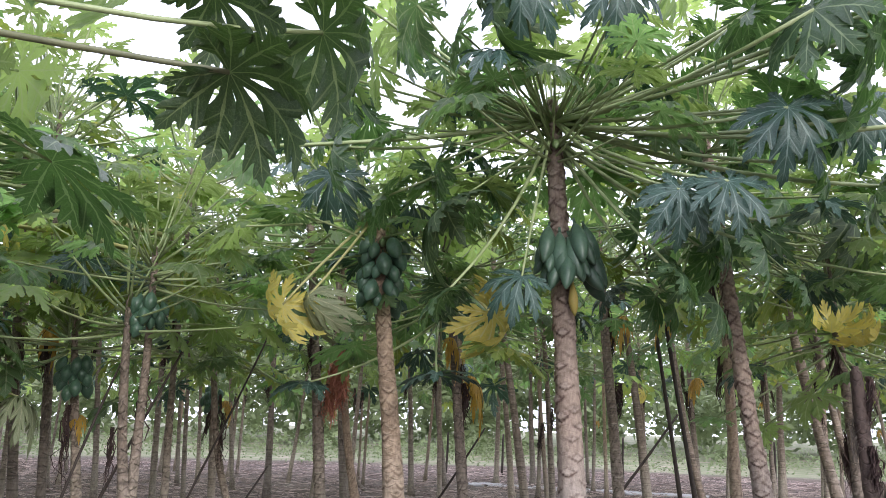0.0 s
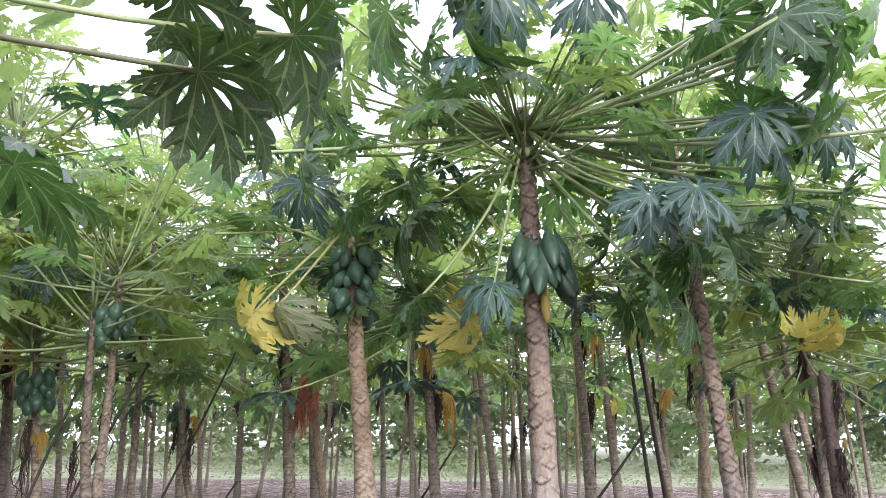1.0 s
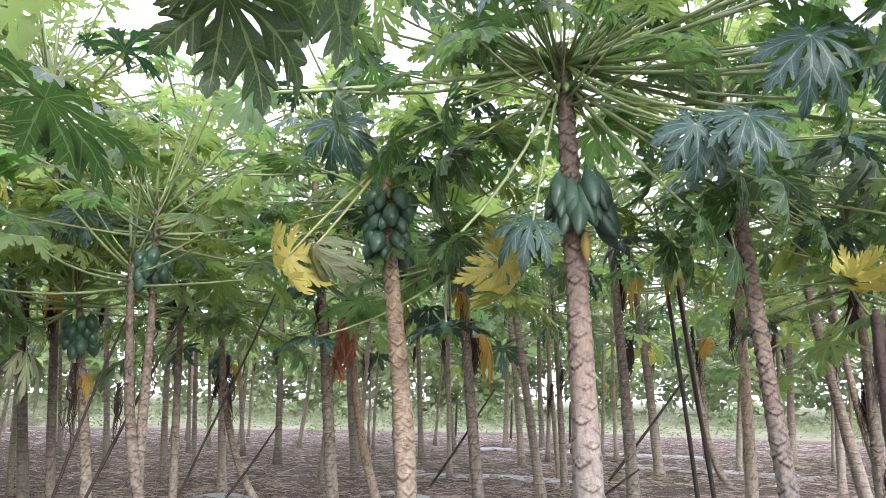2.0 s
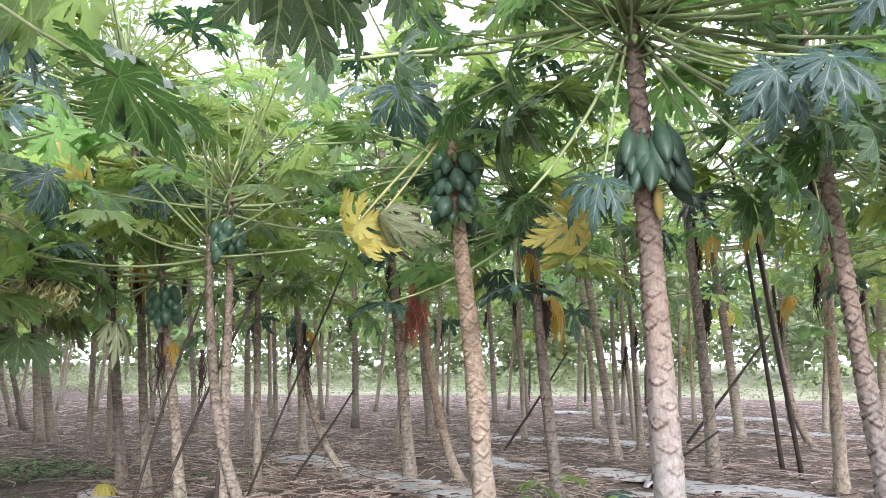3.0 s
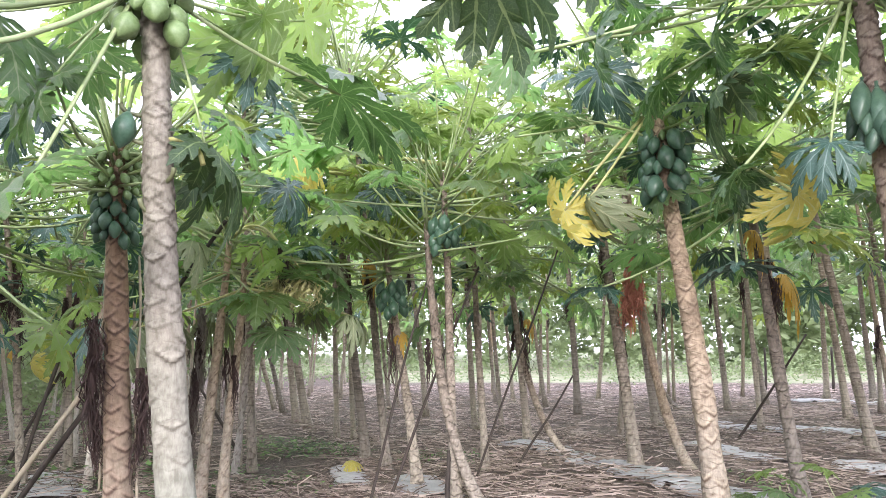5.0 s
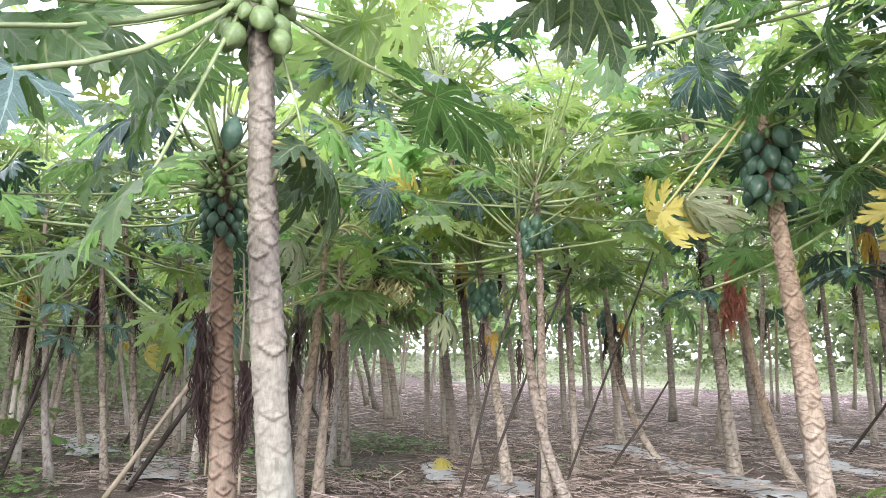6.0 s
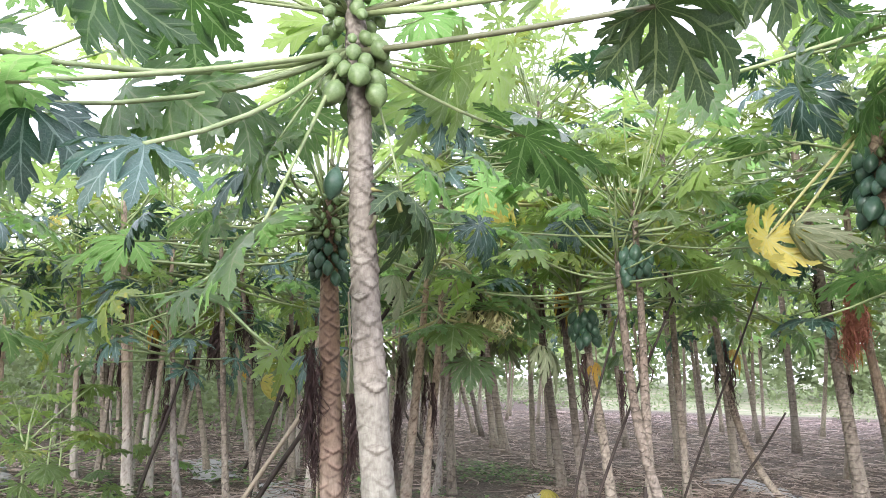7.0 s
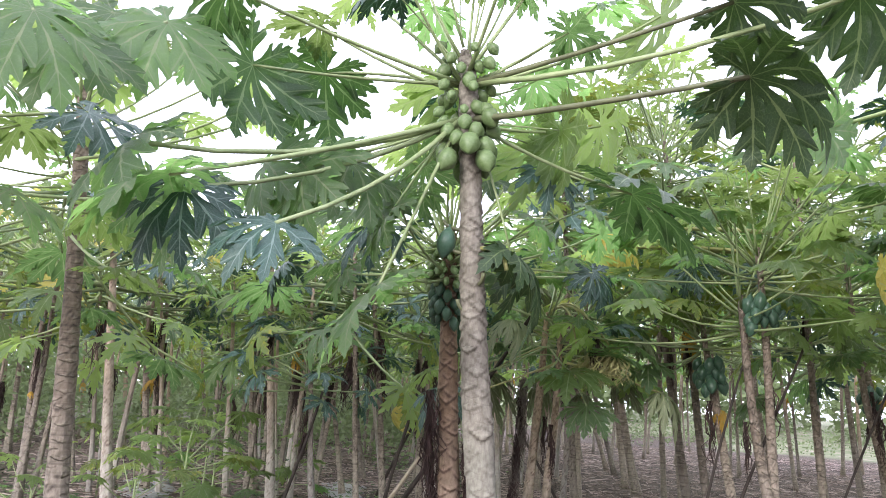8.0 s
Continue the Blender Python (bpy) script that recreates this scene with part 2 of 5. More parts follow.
POLE_PALE = plain("pole_bamboo", (0.30, 0.25, 0.18), (0.38, 0.33, 0.26), 7.0, 0.7, 0.3)
STRAW = plain("straw_litter", (0.27, 0.205, 0.18), (0.55, 0.46, 0.425), 3.0, 0.85, 0.3, 0.005, True)
WEED = plain("weed_green", (0.09, 0.19, 0.05), (0.17, 0.30, 0.08), 6.0, 0.55, 0.2, 0.01, True)
SHRUB = leaf_material("shrub_green", (0.07, 0.115, 0.05), (0.19, 0.26, 0.12), (0.3, 0.36, 0.2), (0.28, 0.38, 0.15), 0.35, 0.6)
FILM = plain("mulch_film", (0.34, 0.335, 0.36), (0.52, 0.51, 0.53), 4.0, 0.55, 0.5, 0.02)


def soil_material():
    m, nt, p = shader("soil")
    a = noise_tex(nt, 0.5, 6.0)
    b = noise_tex(nt, 7.0, 6.0, 0.65)
    c = noise_tex(nt, 60.0, 4.0, 0.7)
    col = mix(nt, ramp(nt, a.outputs[0], [(0.35, (0, 0, 0)), (0.65, (1, 1, 1))]).outputs[0], (0.062, 0.043, 0.036), (0.132, 0.098, 0.084))
    col = mix(nt, 0.7, col, ramp(nt, b.outputs[0], [(0.3, (0.5, 0.48, 0.46)), (0.7, (1.15, 1.12, 1.1))]).outputs[0], "MULTIPLY")
    col = mix(nt, 0.5, col, ramp(nt, c.outputs[0], [(0.3, (0.5, 0.5, 0.5)), (0.7, (1.2, 1.2, 1.2))]).outputs[0], "MULTIPLY")
    s1 = noise_tex(nt, 11.0, 5.0, 0.7, "Object", (1.0, 3.2, 1.0))
    s2 = noise_tex(nt, 13.0, 5.0, 0.7, "Object", (3.4, 1.0, 1.0))
    chaff = maths(nt, "MAXIMUM", s1.outputs[0], s2.outputs[0])
    col = mix(nt, ramp(nt, chaff, [(0.55, (0, 0, 0)), (0.68, (0.8, 0.8, 0.8))]).outputs[0], col, (0.34, 0.28, 0.25))
    fine = maths(nt, "MAXIMUM", noise_tex(nt, 34.0, 4.0, 0.7, "Object", (0.8, 3.6, 1.0)).outputs[0], noise_tex(nt, 38.0, 4.0, 0.7, "Object", (3.8, 0.8, 1.0)).outputs[0])
    col = mix(nt, ramp(nt, fine, [(0.57, (0, 0, 0)), (0.66, (0.7, 0.7, 0.7))]).outputs[0], col, (0.34, 0.285, 0.25))
    g = attr(nt, "grass")
    gn = noise_tex(nt, 1.3, 6.0, 0.7)
    green = ramp(nt, gn.outputs[0], [(0.3, (0.17, 0.22, 0.11)), (0.5, (0.26, 0.28, 0.18)), (0.64, (0.40, 0.345, 0.29))]).outputs[0]
    col = mix(nt, g, col, green)
    nt.links.new(col, p.inputs["Base Color"])
    p.inputs["Roughness"].default_value = 0.9
    bump(nt, p, maths(nt, "ADD", b.outputs[0], maths(nt, "MULTIPLY", c.outputs[0], 0.4)), 0.8, 0.03)
    return m


SOIL = soil_material()


# ---- mesh helpers ----
def mesh_of(name, verts, faces, material, smooth=True, attrs=None):
    me = bpy.data.meshes.new(name)
    me.from_pydata([tuple(v) for v in verts], [], faces)
    me.materials.append(material)
    if smooth:
        me.polygons.foreach_set("use_smooth", [True] * len(me.polygons))
    for key, vals in (attrs or {}).items():
        a = me.attributes.new(key, "FLOAT", "POINT")
        a.data.foreach_set("value", np.asarray(vals, dtype=np.float32))
    me.update()
    return me


def under(name, me, parent, m=None, label=""):
    """A part: the mesh as an object under its thing."""
    ob = new(name, me)
    ob.parent = parent
    if m is not None:
        ob.matrix_basis = m
    return tagged(ob, label)


def tube(pts, radii, sides=8, cap=True):
    """Rings of vertices along a line of points; returns verts and faces."""
    pts = [Vector(p) for p in pts]
    verts, faces = [], []
    side = None
    for k, p in enumerate(pts):
        d = (pts[min(k + 1, len(pts) - 1)] - pts[max(k - 1, 0)]).normalized()
        if side is None:
            side = d.orthogonal().normalized()
        side = (side - d * side.dot(d)).normalized()
        up = d.cross(side)
        for j in range(sides):
            a = 2 * math.pi * j / sides
            verts.append(p + (side * math.cos(a) + up * math.sin(a)) * radii[k])
    for k in range(len(pts) - 1):
        for j in range(sides):
            a, b = k * sides + j, k * sides + (j + 1) % sides
            faces.append((a, b, b + sides, a + sides))
    if cap:
        faces.append(tuple(range(sides))[::-1])
        faces.append(tuple(range((len(pts) - 1) * sides, len(pts) * sides)))
    return verts, faces


def bezier(a, b, c, n):
    a, b, c = Vector(a), Vector(b), Vector(c)
    return [a * (1 - t) ** 2 + b * 2 * t * (1 - t) + c * t * t for t in [k / n for k in range(n + 1)]]


# ---- leaves ----
# half of one lobe: (along, across, rib number, place on the midrib); whole rib numbers 3, 6, 9 are side ribs
LOBE = ((0.25, 0.085, 0.8, 0.20), (0.33, 0.130, 1.5, 0.27), (0.42, 0.180, 2.1, 0.33), (0.53, 0.232, 2.6, 0.375), (0.625, 0.250, 3.0, 0.41),
        (0.645, 0.205, 3.4, 0.445), (0.605, 0.145, 3.8, 0.48), (0.582, 0.098, 4.3, 0.51), (0.64, 0.118, 5.0, 0.55), (0.735, 0.170, 5.5, 0.585),
        (0.81, 0.178, 6.0, 0.62), (0.812, 0.135, 6.4, 0.655), (0.772, 0.092, 6.8, 0.69), (0.775, 0.066, 7.3, 0.715), (0.84, 0.090, 8.2, 0.76),
        (0.91, 0.088, 9.0, 0.80), (0.912, 0.056, 9.5, 0.845), (0.955, 0.028, 10.3, 0.91))
LOBE_PLAIN = tuple(LOBE[k] for k in (0, 2, 4, 7, 10, 13, 15, 17))
LOBE_FAR = tuple(LOBE[k] for k in (2, 4, 7, 10))


def blade_mesh(name, seed, material, droop=0.35, fold=0.25, limp=0.0, width=0.85, lobe=LOBE, fan=9):
    """A papaya blade of radius 1: seven to nine lobes, each with toothed side lobes, its tip along +x."""
    rnd = random.Random(seed)
    if fan == 9:
        angles, lengths = (0, 37, -37, 74, -74, 110, -110, 146, -146), (1.0, 0.97, 0.97, 0.88, 0.88, 0.72, 0.72, 0.5, 0.5)
    else:
        angles, lengths = (0, 44, -44, 88, -88, 134, -134), (1.0, 0.96, 0.96, 0.82, 0.82, 0.56, 0.56)
    verts, faces, across, along = [(0, 0, 0)], [], [0.0], [0.0]
    order = sorted(range(fan), key=lambda k: angles[k])
    notch = {}
    for q in range(fan):
        a, b = angles[order[q]], angles[order[(q + 1) % fan]]
        if q == fan - 1:
            b += 360
        mid = radians((a + b) / 2)
        r = 0.15 if q < fan - 1 else 0.04
        notch[q] = len(verts)
        verts.append((r * math.cos(mid), r * math.sin(mid), -0.02 - droop * r * r + 0.03))
        across.append(1.0)
        along.append(1.0)
    for q in range(fan):
        k = order[q]
        th, ln = radians(angles[k] + rnd.uniform(-4, 4)), lengths[k] * rnd.uniform(0.9, 1.06)
        dr = droop * rnd.uniform(0.6, 1.5) + limp * rnd.uniform(0.5, 1.2)
        sway, lift = rnd.uniform(-0.12, 0.12), rnd.uniform(-0.06, 0.08)
        wave, ripple = rnd.uniform(0, 6), rnd.uniform(0.01, 0.03)
        fd, hang = fold * rnd.uniform(0.3, 1.4), rnd.uniform(0.5, 2.6)

        def put(s, w, ac, al, th=th, ln=ln, dr=dr, sway=sway, lift=lift, fd=fd, hang=hang, wave=wave, ripple=ripple):
            r = s * ln
            y = w * ln * width * (1.0 if s > 0.5 else 0.62 + 0.76 * s) + sway * s * s * ln
            z = lift * r - dr * r * r + fd * abs(w) * ln - hang * w * w * ln - limp * abs(w) * ln + ripple * math.sin(11 * s + wave + (2.0 if w > 0 else 0.0)) * min(1.0, abs(w) * 9)
            x = r * (1 - 0.35 * min(dr, 1.2) * r * r)
            verts.append((x * math.cos(th) - y * math.sin(th), x * math.sin(th) + y * math.cos(th), z + rnd.uniform(-0.008, 0.008)))
            across.append(ac)
            along.append(al)
            return len(verts) - 1

        spine = [put(s, 0, 0.0, al) for _, _, al, s in lobe]
        tip = put(1.0, 0, 0.3, 11.0)
        for sgn in (1, -1):
            wide, shift = rnd.uniform(0.85, 1.12), rnd.uniform(-0.03, 0.03)
            jag = [(s + shift * (1 - s) + rnd.uniform(-0.008, 0.008), w * wide * rnd.uniform(0.94, 1.06), al) for s, w, al, _ in lobe]
            edge = [put(s, sgn * w, 1.0, al) for s, w, al in jag]
            root = notch[q] if sgn > 0 else notch[(q - 1) % fan]
            chain = [(0, spine[0], root), (spine[0], edge[0], root)]
            for i in range(len(lobe) - 1):
                chain += [(spine[i], spine[i + 1], edge[i + 1]), (spine[i], edge[i + 1], edge[i])]
            chain.append((spine[-1], tip, edge[-1]))
            faces += chain if sgn > 0 else [f[::-1] for f in chain]
    return mesh_of(name, verts, faces, material, True, {"across": across, "along": along})


def blade_set(name, material, count, seed, **kw):
    return [blade_mesh(name, seed + k, material, **kw) for k in range(count)]


BLADES = {
    "green": blade_set("blade", LEAF, 7, 10, droop=0.36, width=0.88),
    "mature": blade_set("blade", LEAF_NEAR_DARK, 5, 110, droop=0.38, width=0.9),
    "young": blade_set("blade", LEAF_YOUNG_BACKLIT, 4, 30),
    "blue": blade_set("blade", LEAF_BLUE_SHEEN, 4, 50, width=0.76, droop=0.5, fold=0.3),
    "yellow": blade_set("blade", LEAF_YELLOW, 3, 60, droop=0.8, limp=0.3),
    "patchy": blade_set("blade", LEAF_PATCHY, 2, 70),
    "big": blade_set("blade", LEAF_SHADED, 4, 90, droop=0.68, fold=0.3, width=0.95),
    "wilt": blade_set("blade", LEAF_WILT, 2, 80, droop=0.8, limp=0.5),
}


def frame_of(origin, ahead, up, scale):
    """A matrix with x along ahead, z near up, and a size."""
    x = Vector(ahead).normalized()
    z = Vector(up)
    z = (z - x * z.dot(x)).normalized()
    y = z.cross(x)
    m = Matrix((x, y, z)).transposed().to_4x4() @ Matrix.Scale(scale, 4)
    m.translation = origin
    return m


def unit_petiole(seed, material, thin=1.0):
    rnd = random.Random(seed)
    arc = rnd.uniform(-0.11, 0.05)
    pts = bezier((0, 0, 0), (0.5, rnd.uniform(-0.05, 0.05), arc), (1, 0, 0), 5)
    v, f = tube(pts, [thin * r for r in (0.0145, 0.012, 0.0105, 0.0095, 0.0087, 0.008)], 5)
    return mesh_of("petiole", v, f, material)


PETIOLES = [unit_petiole(k, PETIOLE) for k in range(4)]
PETIOLES_LONG = [unit_petiole(k + 30, PETIOLE, 0.78) for k in range(3)]
PETIOLES_DARK = [unit_petiole(k + 9, PETIOLE_DARK) for k in range(2)]
PETIOLES_YELLOW = [unit_petiole(k + 19, PETIOLE_YELLOW) for k in range(2)]


def hang_leaf(tree, start, joint, ahead, up, size, kind, seed, dark=False):
    """One leaf of a tree (its stalk, with the blade under it); places are relative to the tree's foot."""
    rnd = random.Random(seed)
    start, joint = Vector(start), Vector(joint)
    d = joint - start
    stock = PETIOLES_YELLOW if kind in ("yellow", "wilt") else PETIOLES_DARK if dark else PETIOLES_LONG if d.length > 0.9 else PETIOLES
    pm = frame_of(start, d, (0, 0, 1) if abs(d.normalized().z) < 0.95 else (1, 0, 0), d.length)
    pet = under("petiole", rnd.choice(stock), tree, pm)
    bm = frame_of(joint, ahead, up, size)
    return under("blade", rnd.choice(BLADES[kind]), pet, pm.inverted() @ bm, {"yellow": "yellow ageing leaf blade", "wilt": "pale wilted leaf blade"}.get(kind, ""))


def crown(tree, top, n, seed, reach=(0.6, 1.1), size=(0.26, 0.38), low=-28.0, high=75.0, kinds=("green", "green", "young", "green", "blue", "young", "green"), skip=(), far=False, deep=0.3):
    """A rosette of leaves round the stem's top: the old ones low and wide, the young ones upright."""
    rnd = random.Random(seed)
    top = Vector(top)
    gathered = []
    for k in range(n):
        az = k * 2.39996 + rnd.uniform(-0.25, 0.25) + seed
        if any(abs((az - a + math.pi) % (2 * math.pi) - math.pi) < w for a, w in skip):
            continue
        u = (k + 0.5) / n
        el = radians(low + (high - low) * u ** 1.1 + rnd.uniform(-8, 8))
        ln = rnd.uniform(*reach) * (1.0 - 0.35 * u ** 2)
        start = top + Vector((0.03 * math.cos(az), 0.03 * math.sin(az), -deep * (1 - u)))
        joint = start + Vector((math.cos(az) * math.cos(el), math.sin(az) * math.cos(el), math.sin(el))) * ln
        pitch = radians(rnd.uniform(-38, 10) + 20 * u)
        az2 = az + rnd.uniform(-0.35, 0.35)
        ahead = Vector((math.cos(az2) * math.cos(pitch), math.sin(az2) * math.cos(pitch), math.sin(pitch)))
        up = Vector((rnd.uniform(-0.35, 0.35), rnd.uniform(-0.35, 0.35), 1)) + 0.3 * Vector((math.cos(az), math.sin(az), 0))
        kind = "young" if u > 0.75 else rnd.choice(kinds)
        sz = rnd.uniform(*size) * (1 - 0.2 * u * u)
        if far:
            d = joint - start
            m = frame_of(start, d, (0, 0, 1) if abs(d.normalized().z) < 0.95 else (1, 0, 0), d.length)
            if far == 2:
                gathered.append((kind, rnd.randrange(4), m))
            else:
                under("leaf", rnd.choice(FAR_LEAVES[kind]), tree, m)
        else:
            hang_leaf(tree, start, joint, ahead, up, sz, kind, rnd.random())
    if gathered:
        joined_crown(tree, gathered)


def whole_leaf(seed, blade, petiole, material):
    """Stalk and blade in one mesh, of stalk length 1, for the further rows."""
    rnd = random.Random(seed)
    verts = [v.co.copy() for v in petiole.vertices]
    faces = [tuple(p.vertices) for p in petiole.polygons]
    n = len(verts)
    pitch = radians(rnd.uniform(-45, 8))
    m = frame_of((1, 0, 0), (math.cos(pitch), rnd.uniform(-0.3, 0.3), math.sin(pitch)), (0.3, rnd.uniform(-0.4, 0.4), 1), rnd.uniform(0.32, 0.46))
    verts += [m @ v.co for v in blade.vertices]
    faces += [tuple(k + n for k in p.vertices) for p in blade.polygons]
    me = mesh_of("leaf", verts, faces, material)
    me.materials.append(PETIOLE)
    me.polygons.foreach_set("material_index", [1] * len(petiole.polygons) + [0] * len(blade.polygons))
    for key in ("across", "along"):
        vals = np.zeros(len(blade.vertices), dtype=np.float32)
        blade.attributes[key].data.foreach_get("value", vals)
        a = me.attributes.new(key, "FLOAT", "POINT")
        a.data.foreach_set("value", np.concatenate([np.full(n, 0.5, dtype=np.float32), vals]))
    return me


def thin_petiole(seed):
    rnd = random.Random(seed)
    pts = bezier((0, 0, 0), (0.5, rnd.uniform(-0.05, 0.05), rnd.uniform(-0.12, 0.06)), (1, 0, 0), 3)
    v, f = tube(pts, (0.018, 0.015, 0.013, 0.011), 3, False)
    return mesh_of("petiole", v, f, PETIOLE)


STALKS = [thin_petiole(60 + q) for q in range(4)]
LEAF_TONES = (("green", LEAF), ("young", LEAF_YOUNG_BACKLIT), ("blue", LEAF_BLUE_SHEEN), ("patchy", LEAF_PATCHY), ("yellow", LEAF_YELLOW), ("big", LEAF_SHADED))
FAR_LEAVES = {key: [whole_leaf(7 * q + len(key), blade_mesh("blade", 200 + q, mat, droop=0.42, fold=0.4, width=0.74, lobe=LOBE_PLAIN, fan=7), STALKS[q % 4], mat) for q in range(8)] for key, mat in LEAF_TONES}
FURTHEST = {key: [whole_leaf(7 * q + len(key), blade_mesh("blade", 300 + q, mat, droop=0.5, fold=0.4, lobe=LOBE_FAR, fan=7), STALKS[q % 4], mat) for q in range(4)] for key, mat in LEAF_TONES}


def joined_crown(tree, leaves):
    """All the leaves of a tree far off as one crown mesh; leaves: (kind, variant, matrix)."""
    kinds = sorted(set(kind for kind, _, _ in leaves))
    verts, faces, slots, data, tones = [], [], [], {"across": [], "along": []}, []
    for q, (kind, k, m) in enumerate(leaves):
        me, n = FURTHEST[kind][k], len(verts)
        verts += [m @ v.co for v in me.vertices]
        faces += [tuple(i + n for i in p.vertices) for p in me.polygons]
        slots += [kinds.index(kind) if p.material_index == 0 else len(kinds) for p in me.polygons]
        for key in data:
            data[key] += [x.value for x in me.attributes[key].data]
        tones += [(q * 0.381966) % 1.0] * len(me.vertices)
    tone_of = dict(LEAF_TONES)
    me = mesh_of("crown", verts, faces, tone_of[kinds[0]], True, {**data, "tone": tones})
    for kind in kinds[1:]:
        me.materials.append(tone_of[kind])
    me.materials.append(PETIOLE)
    me.polygons.foreach_set("material_index", slots)
    under("crown", me, tree)


# ---- stems ----
def stem_mesh(foot, mid, top, r0, seed, material, sides=14, rows=60, scar=0.5, scar_gap=0.11, bald=0.0, brow=0.66):
    """A tapering papaya stem with spiralling raised leaf scars, from the ground to the crown."""
    rnd = random.Random(seed)
    foot, top = Vector(foot), Vector(top)
    ctrl = (foot + top) / 2 if mid is None else 2 * Vector(mid) - (foot + top) / 2
    length = (top - foot).length
    t = np.linspace(0, 1, rows + 1)[:, None]
    line = np.array(foot) * (1 - t) ** 2 + np.array(ctrl) * 2 * t * (1 - t) + np.array(top) * t * t
    t = t[:, 0]
    sway = np.sin(t * rnd.uniform(3, 6) + rnd.uniform(0, 6)) * 0.012 * (t * (1 - t) * 4)
    line[:, 0] += sway
    line[:, 1] += np.sin(t * 5 + rnd.uniform(0, 6)) * 0.012 * (t * (1 - t) * 4)
    rad = r0 * (1.0 - 0.47 * t ** 1.05) * (1 + 0.42 * np.exp(-t * length / 0.13) + (0.16 if sides < 40 else 0.0) * np.exp(-t * length / 0.45)) * (1 + 0.03 * np.sin(t * length * 9 + rnd.uniform(0, 6)))
    rad[t > 0.985] *= 0.6
    ang = np.linspace(0, 2 * math.pi, sides + 1)
    h = (t * length)[:, None] * np.ones((1, sides + 1))
    A = np.ones((rows + 1, 1)) * ang[None]
    # staggered leaf scars: eyes with a V below and a brow above, or broad shields with a sharp lower edge
    bulge, rim, pad = np.zeros_like(h), np.zeros_like(h), np.zeros_like(h)
    z, turn = 0.10, rnd.uniform(0, 6)
    while z < length - 0.06 and scar > 0:
        around = 4 if brow < 0.5 else 3
        for q in range(around):
            a0 = turn + q * 2.39996 + rnd.uniform(-0.2, 0.2)
            zc, w, tall, deep = z + q * scar_gap * 0.75 / around + rnd.uniform(-0.012, 0.012), rnd.uniform(0.8, 1.2), rnd.uniform(0.75, 1.25), rnd.uniform(0.35, 1.1)
            worn = min(1.0, 0.25 + 0.75 * max(0.0, zc - bald + 0.9) / 0.9)
            du = (A - a0 + math.pi) % (2 * math.pi) - math.pi
            arm = du * r0 * (1.0 - 0.47 * zc / length)
            jag = 0.10 * np.sin(arm * 340 + q) + 0.08 * np.sin(h * 290 + turn)
            if brow < 0.5:
                u, v = np.abs(arm) / (0.046 * w), (h - zc) / (0.030 * tall) + jag
                low = np.exp(-((v + 0.95 - 1.0 * np.minimum(u, 1.5)) / 0.32) ** 2) * np.clip((1.5 - u) * 2, 0, 1)
                high = np.exp(-((v - 0.85 + 0.85 * u) / 0.28) ** 2) * np.clip((1.15 - u) * 3, 0, 1)
                inside = np.clip((1.0 - u - np.abs(v)) * 3, 0, 1)
                bulge = np.maximum(bulge, (inside * 0.8 + np.exp(-((v + 0.65 - 1.0 * np.minimum(u, 1.5)) / 0.3) ** 2) * np.clip((1.5 - u) * 2, 0, 1)) * deep * worn)
                rim = np.maximum(rim, np.maximum(low, 0.75 * high) * deep * (0.35 + 0.65 * worn))
                pad = np.maximum(pad, inside * deep * worn)
            else:
                u = np.abs(du) / (brow * w)
                v = (h - zc) / (scar_gap * 0.95 * tall) + 0.12 * jag
                edge = -0.30 + 0.50 * u ** 1.2
                side = np.clip(1.15 - u, 0, 1)
                lift = np.where(v > edge, np.exp(-np.maximum(v - edge, 0) / 0.30), np.exp(np.minimum(v - edge, 0) / 0.05)) * side
                bulge = np.maximum(bulge, lift * deep * worn)
                # rim: the shade under each shield's raised edge, painted as a dark line
                rim = np.maximum(rim, np.exp(-((v - edge + 0.11) / 0.12) ** 2) * np.clip(2.2 - 2 * u, 0, 1) * deep * worn)
                pad = np.maximum(pad, np.exp(-((v - edge - 0.10) / 0.11) ** 2) * np.clip(2 * side, 0, 1) * deep * worn)
            spot = np.hypot(arm / 0.010, (h - zc - 0.006) / 0.007)
            eye, ring = np.exp(-spot ** 2), np.exp(-((spot - 1.5) / 0.45) ** 2)
            bulge = np.maximum(bulge, ring * rnd.uniform(0.2, 0.9))
            rim = np.maximum(rim, np.maximum(eye, 0.4 * ring) * rnd.choice((0.0, 0.3, 0.6, 1.0)))
        turn += around * 2.39996
        z += scar_gap * rnd.uniform(0.6, 0.78) * (1.15 - 0.35 * z / length) * (1.0 + 0.9 * max(0.0, bald - z))
    lump = np.array([[noise.noise(Vector((math.cos(a) * 1.2, math.sin(a) * 1.2, z * 7.0 + seed))) for a in ang] for z in h[:, 0]])
    R = rad[:, None] * (1 + 0.06 * lump) + bulge * 0.0052 * scar + 0.025 * r0 * np.sin(A * 3 + h * 2.0) + 0.02 * r0 * np.sin(A * 2 - h * 5.0)
    verts = np.stack([line[:, 0:1] + R * np.cos(A), line[:, 1:2] + R * np.sin(A), line[:, 2:3] + 0 * A], -1).reshape(-1, 3)
    faces, n = [], sides + 1
    for i in range(rows):
        for j in range(sides):
            a = i * n + j
            faces.append((a, a + 1, a + 1 + n, a + n))
    faces.append(tuple(range(rows * n, rows * n + sides)))
    faces.append(tuple(range(sides))[::-1])
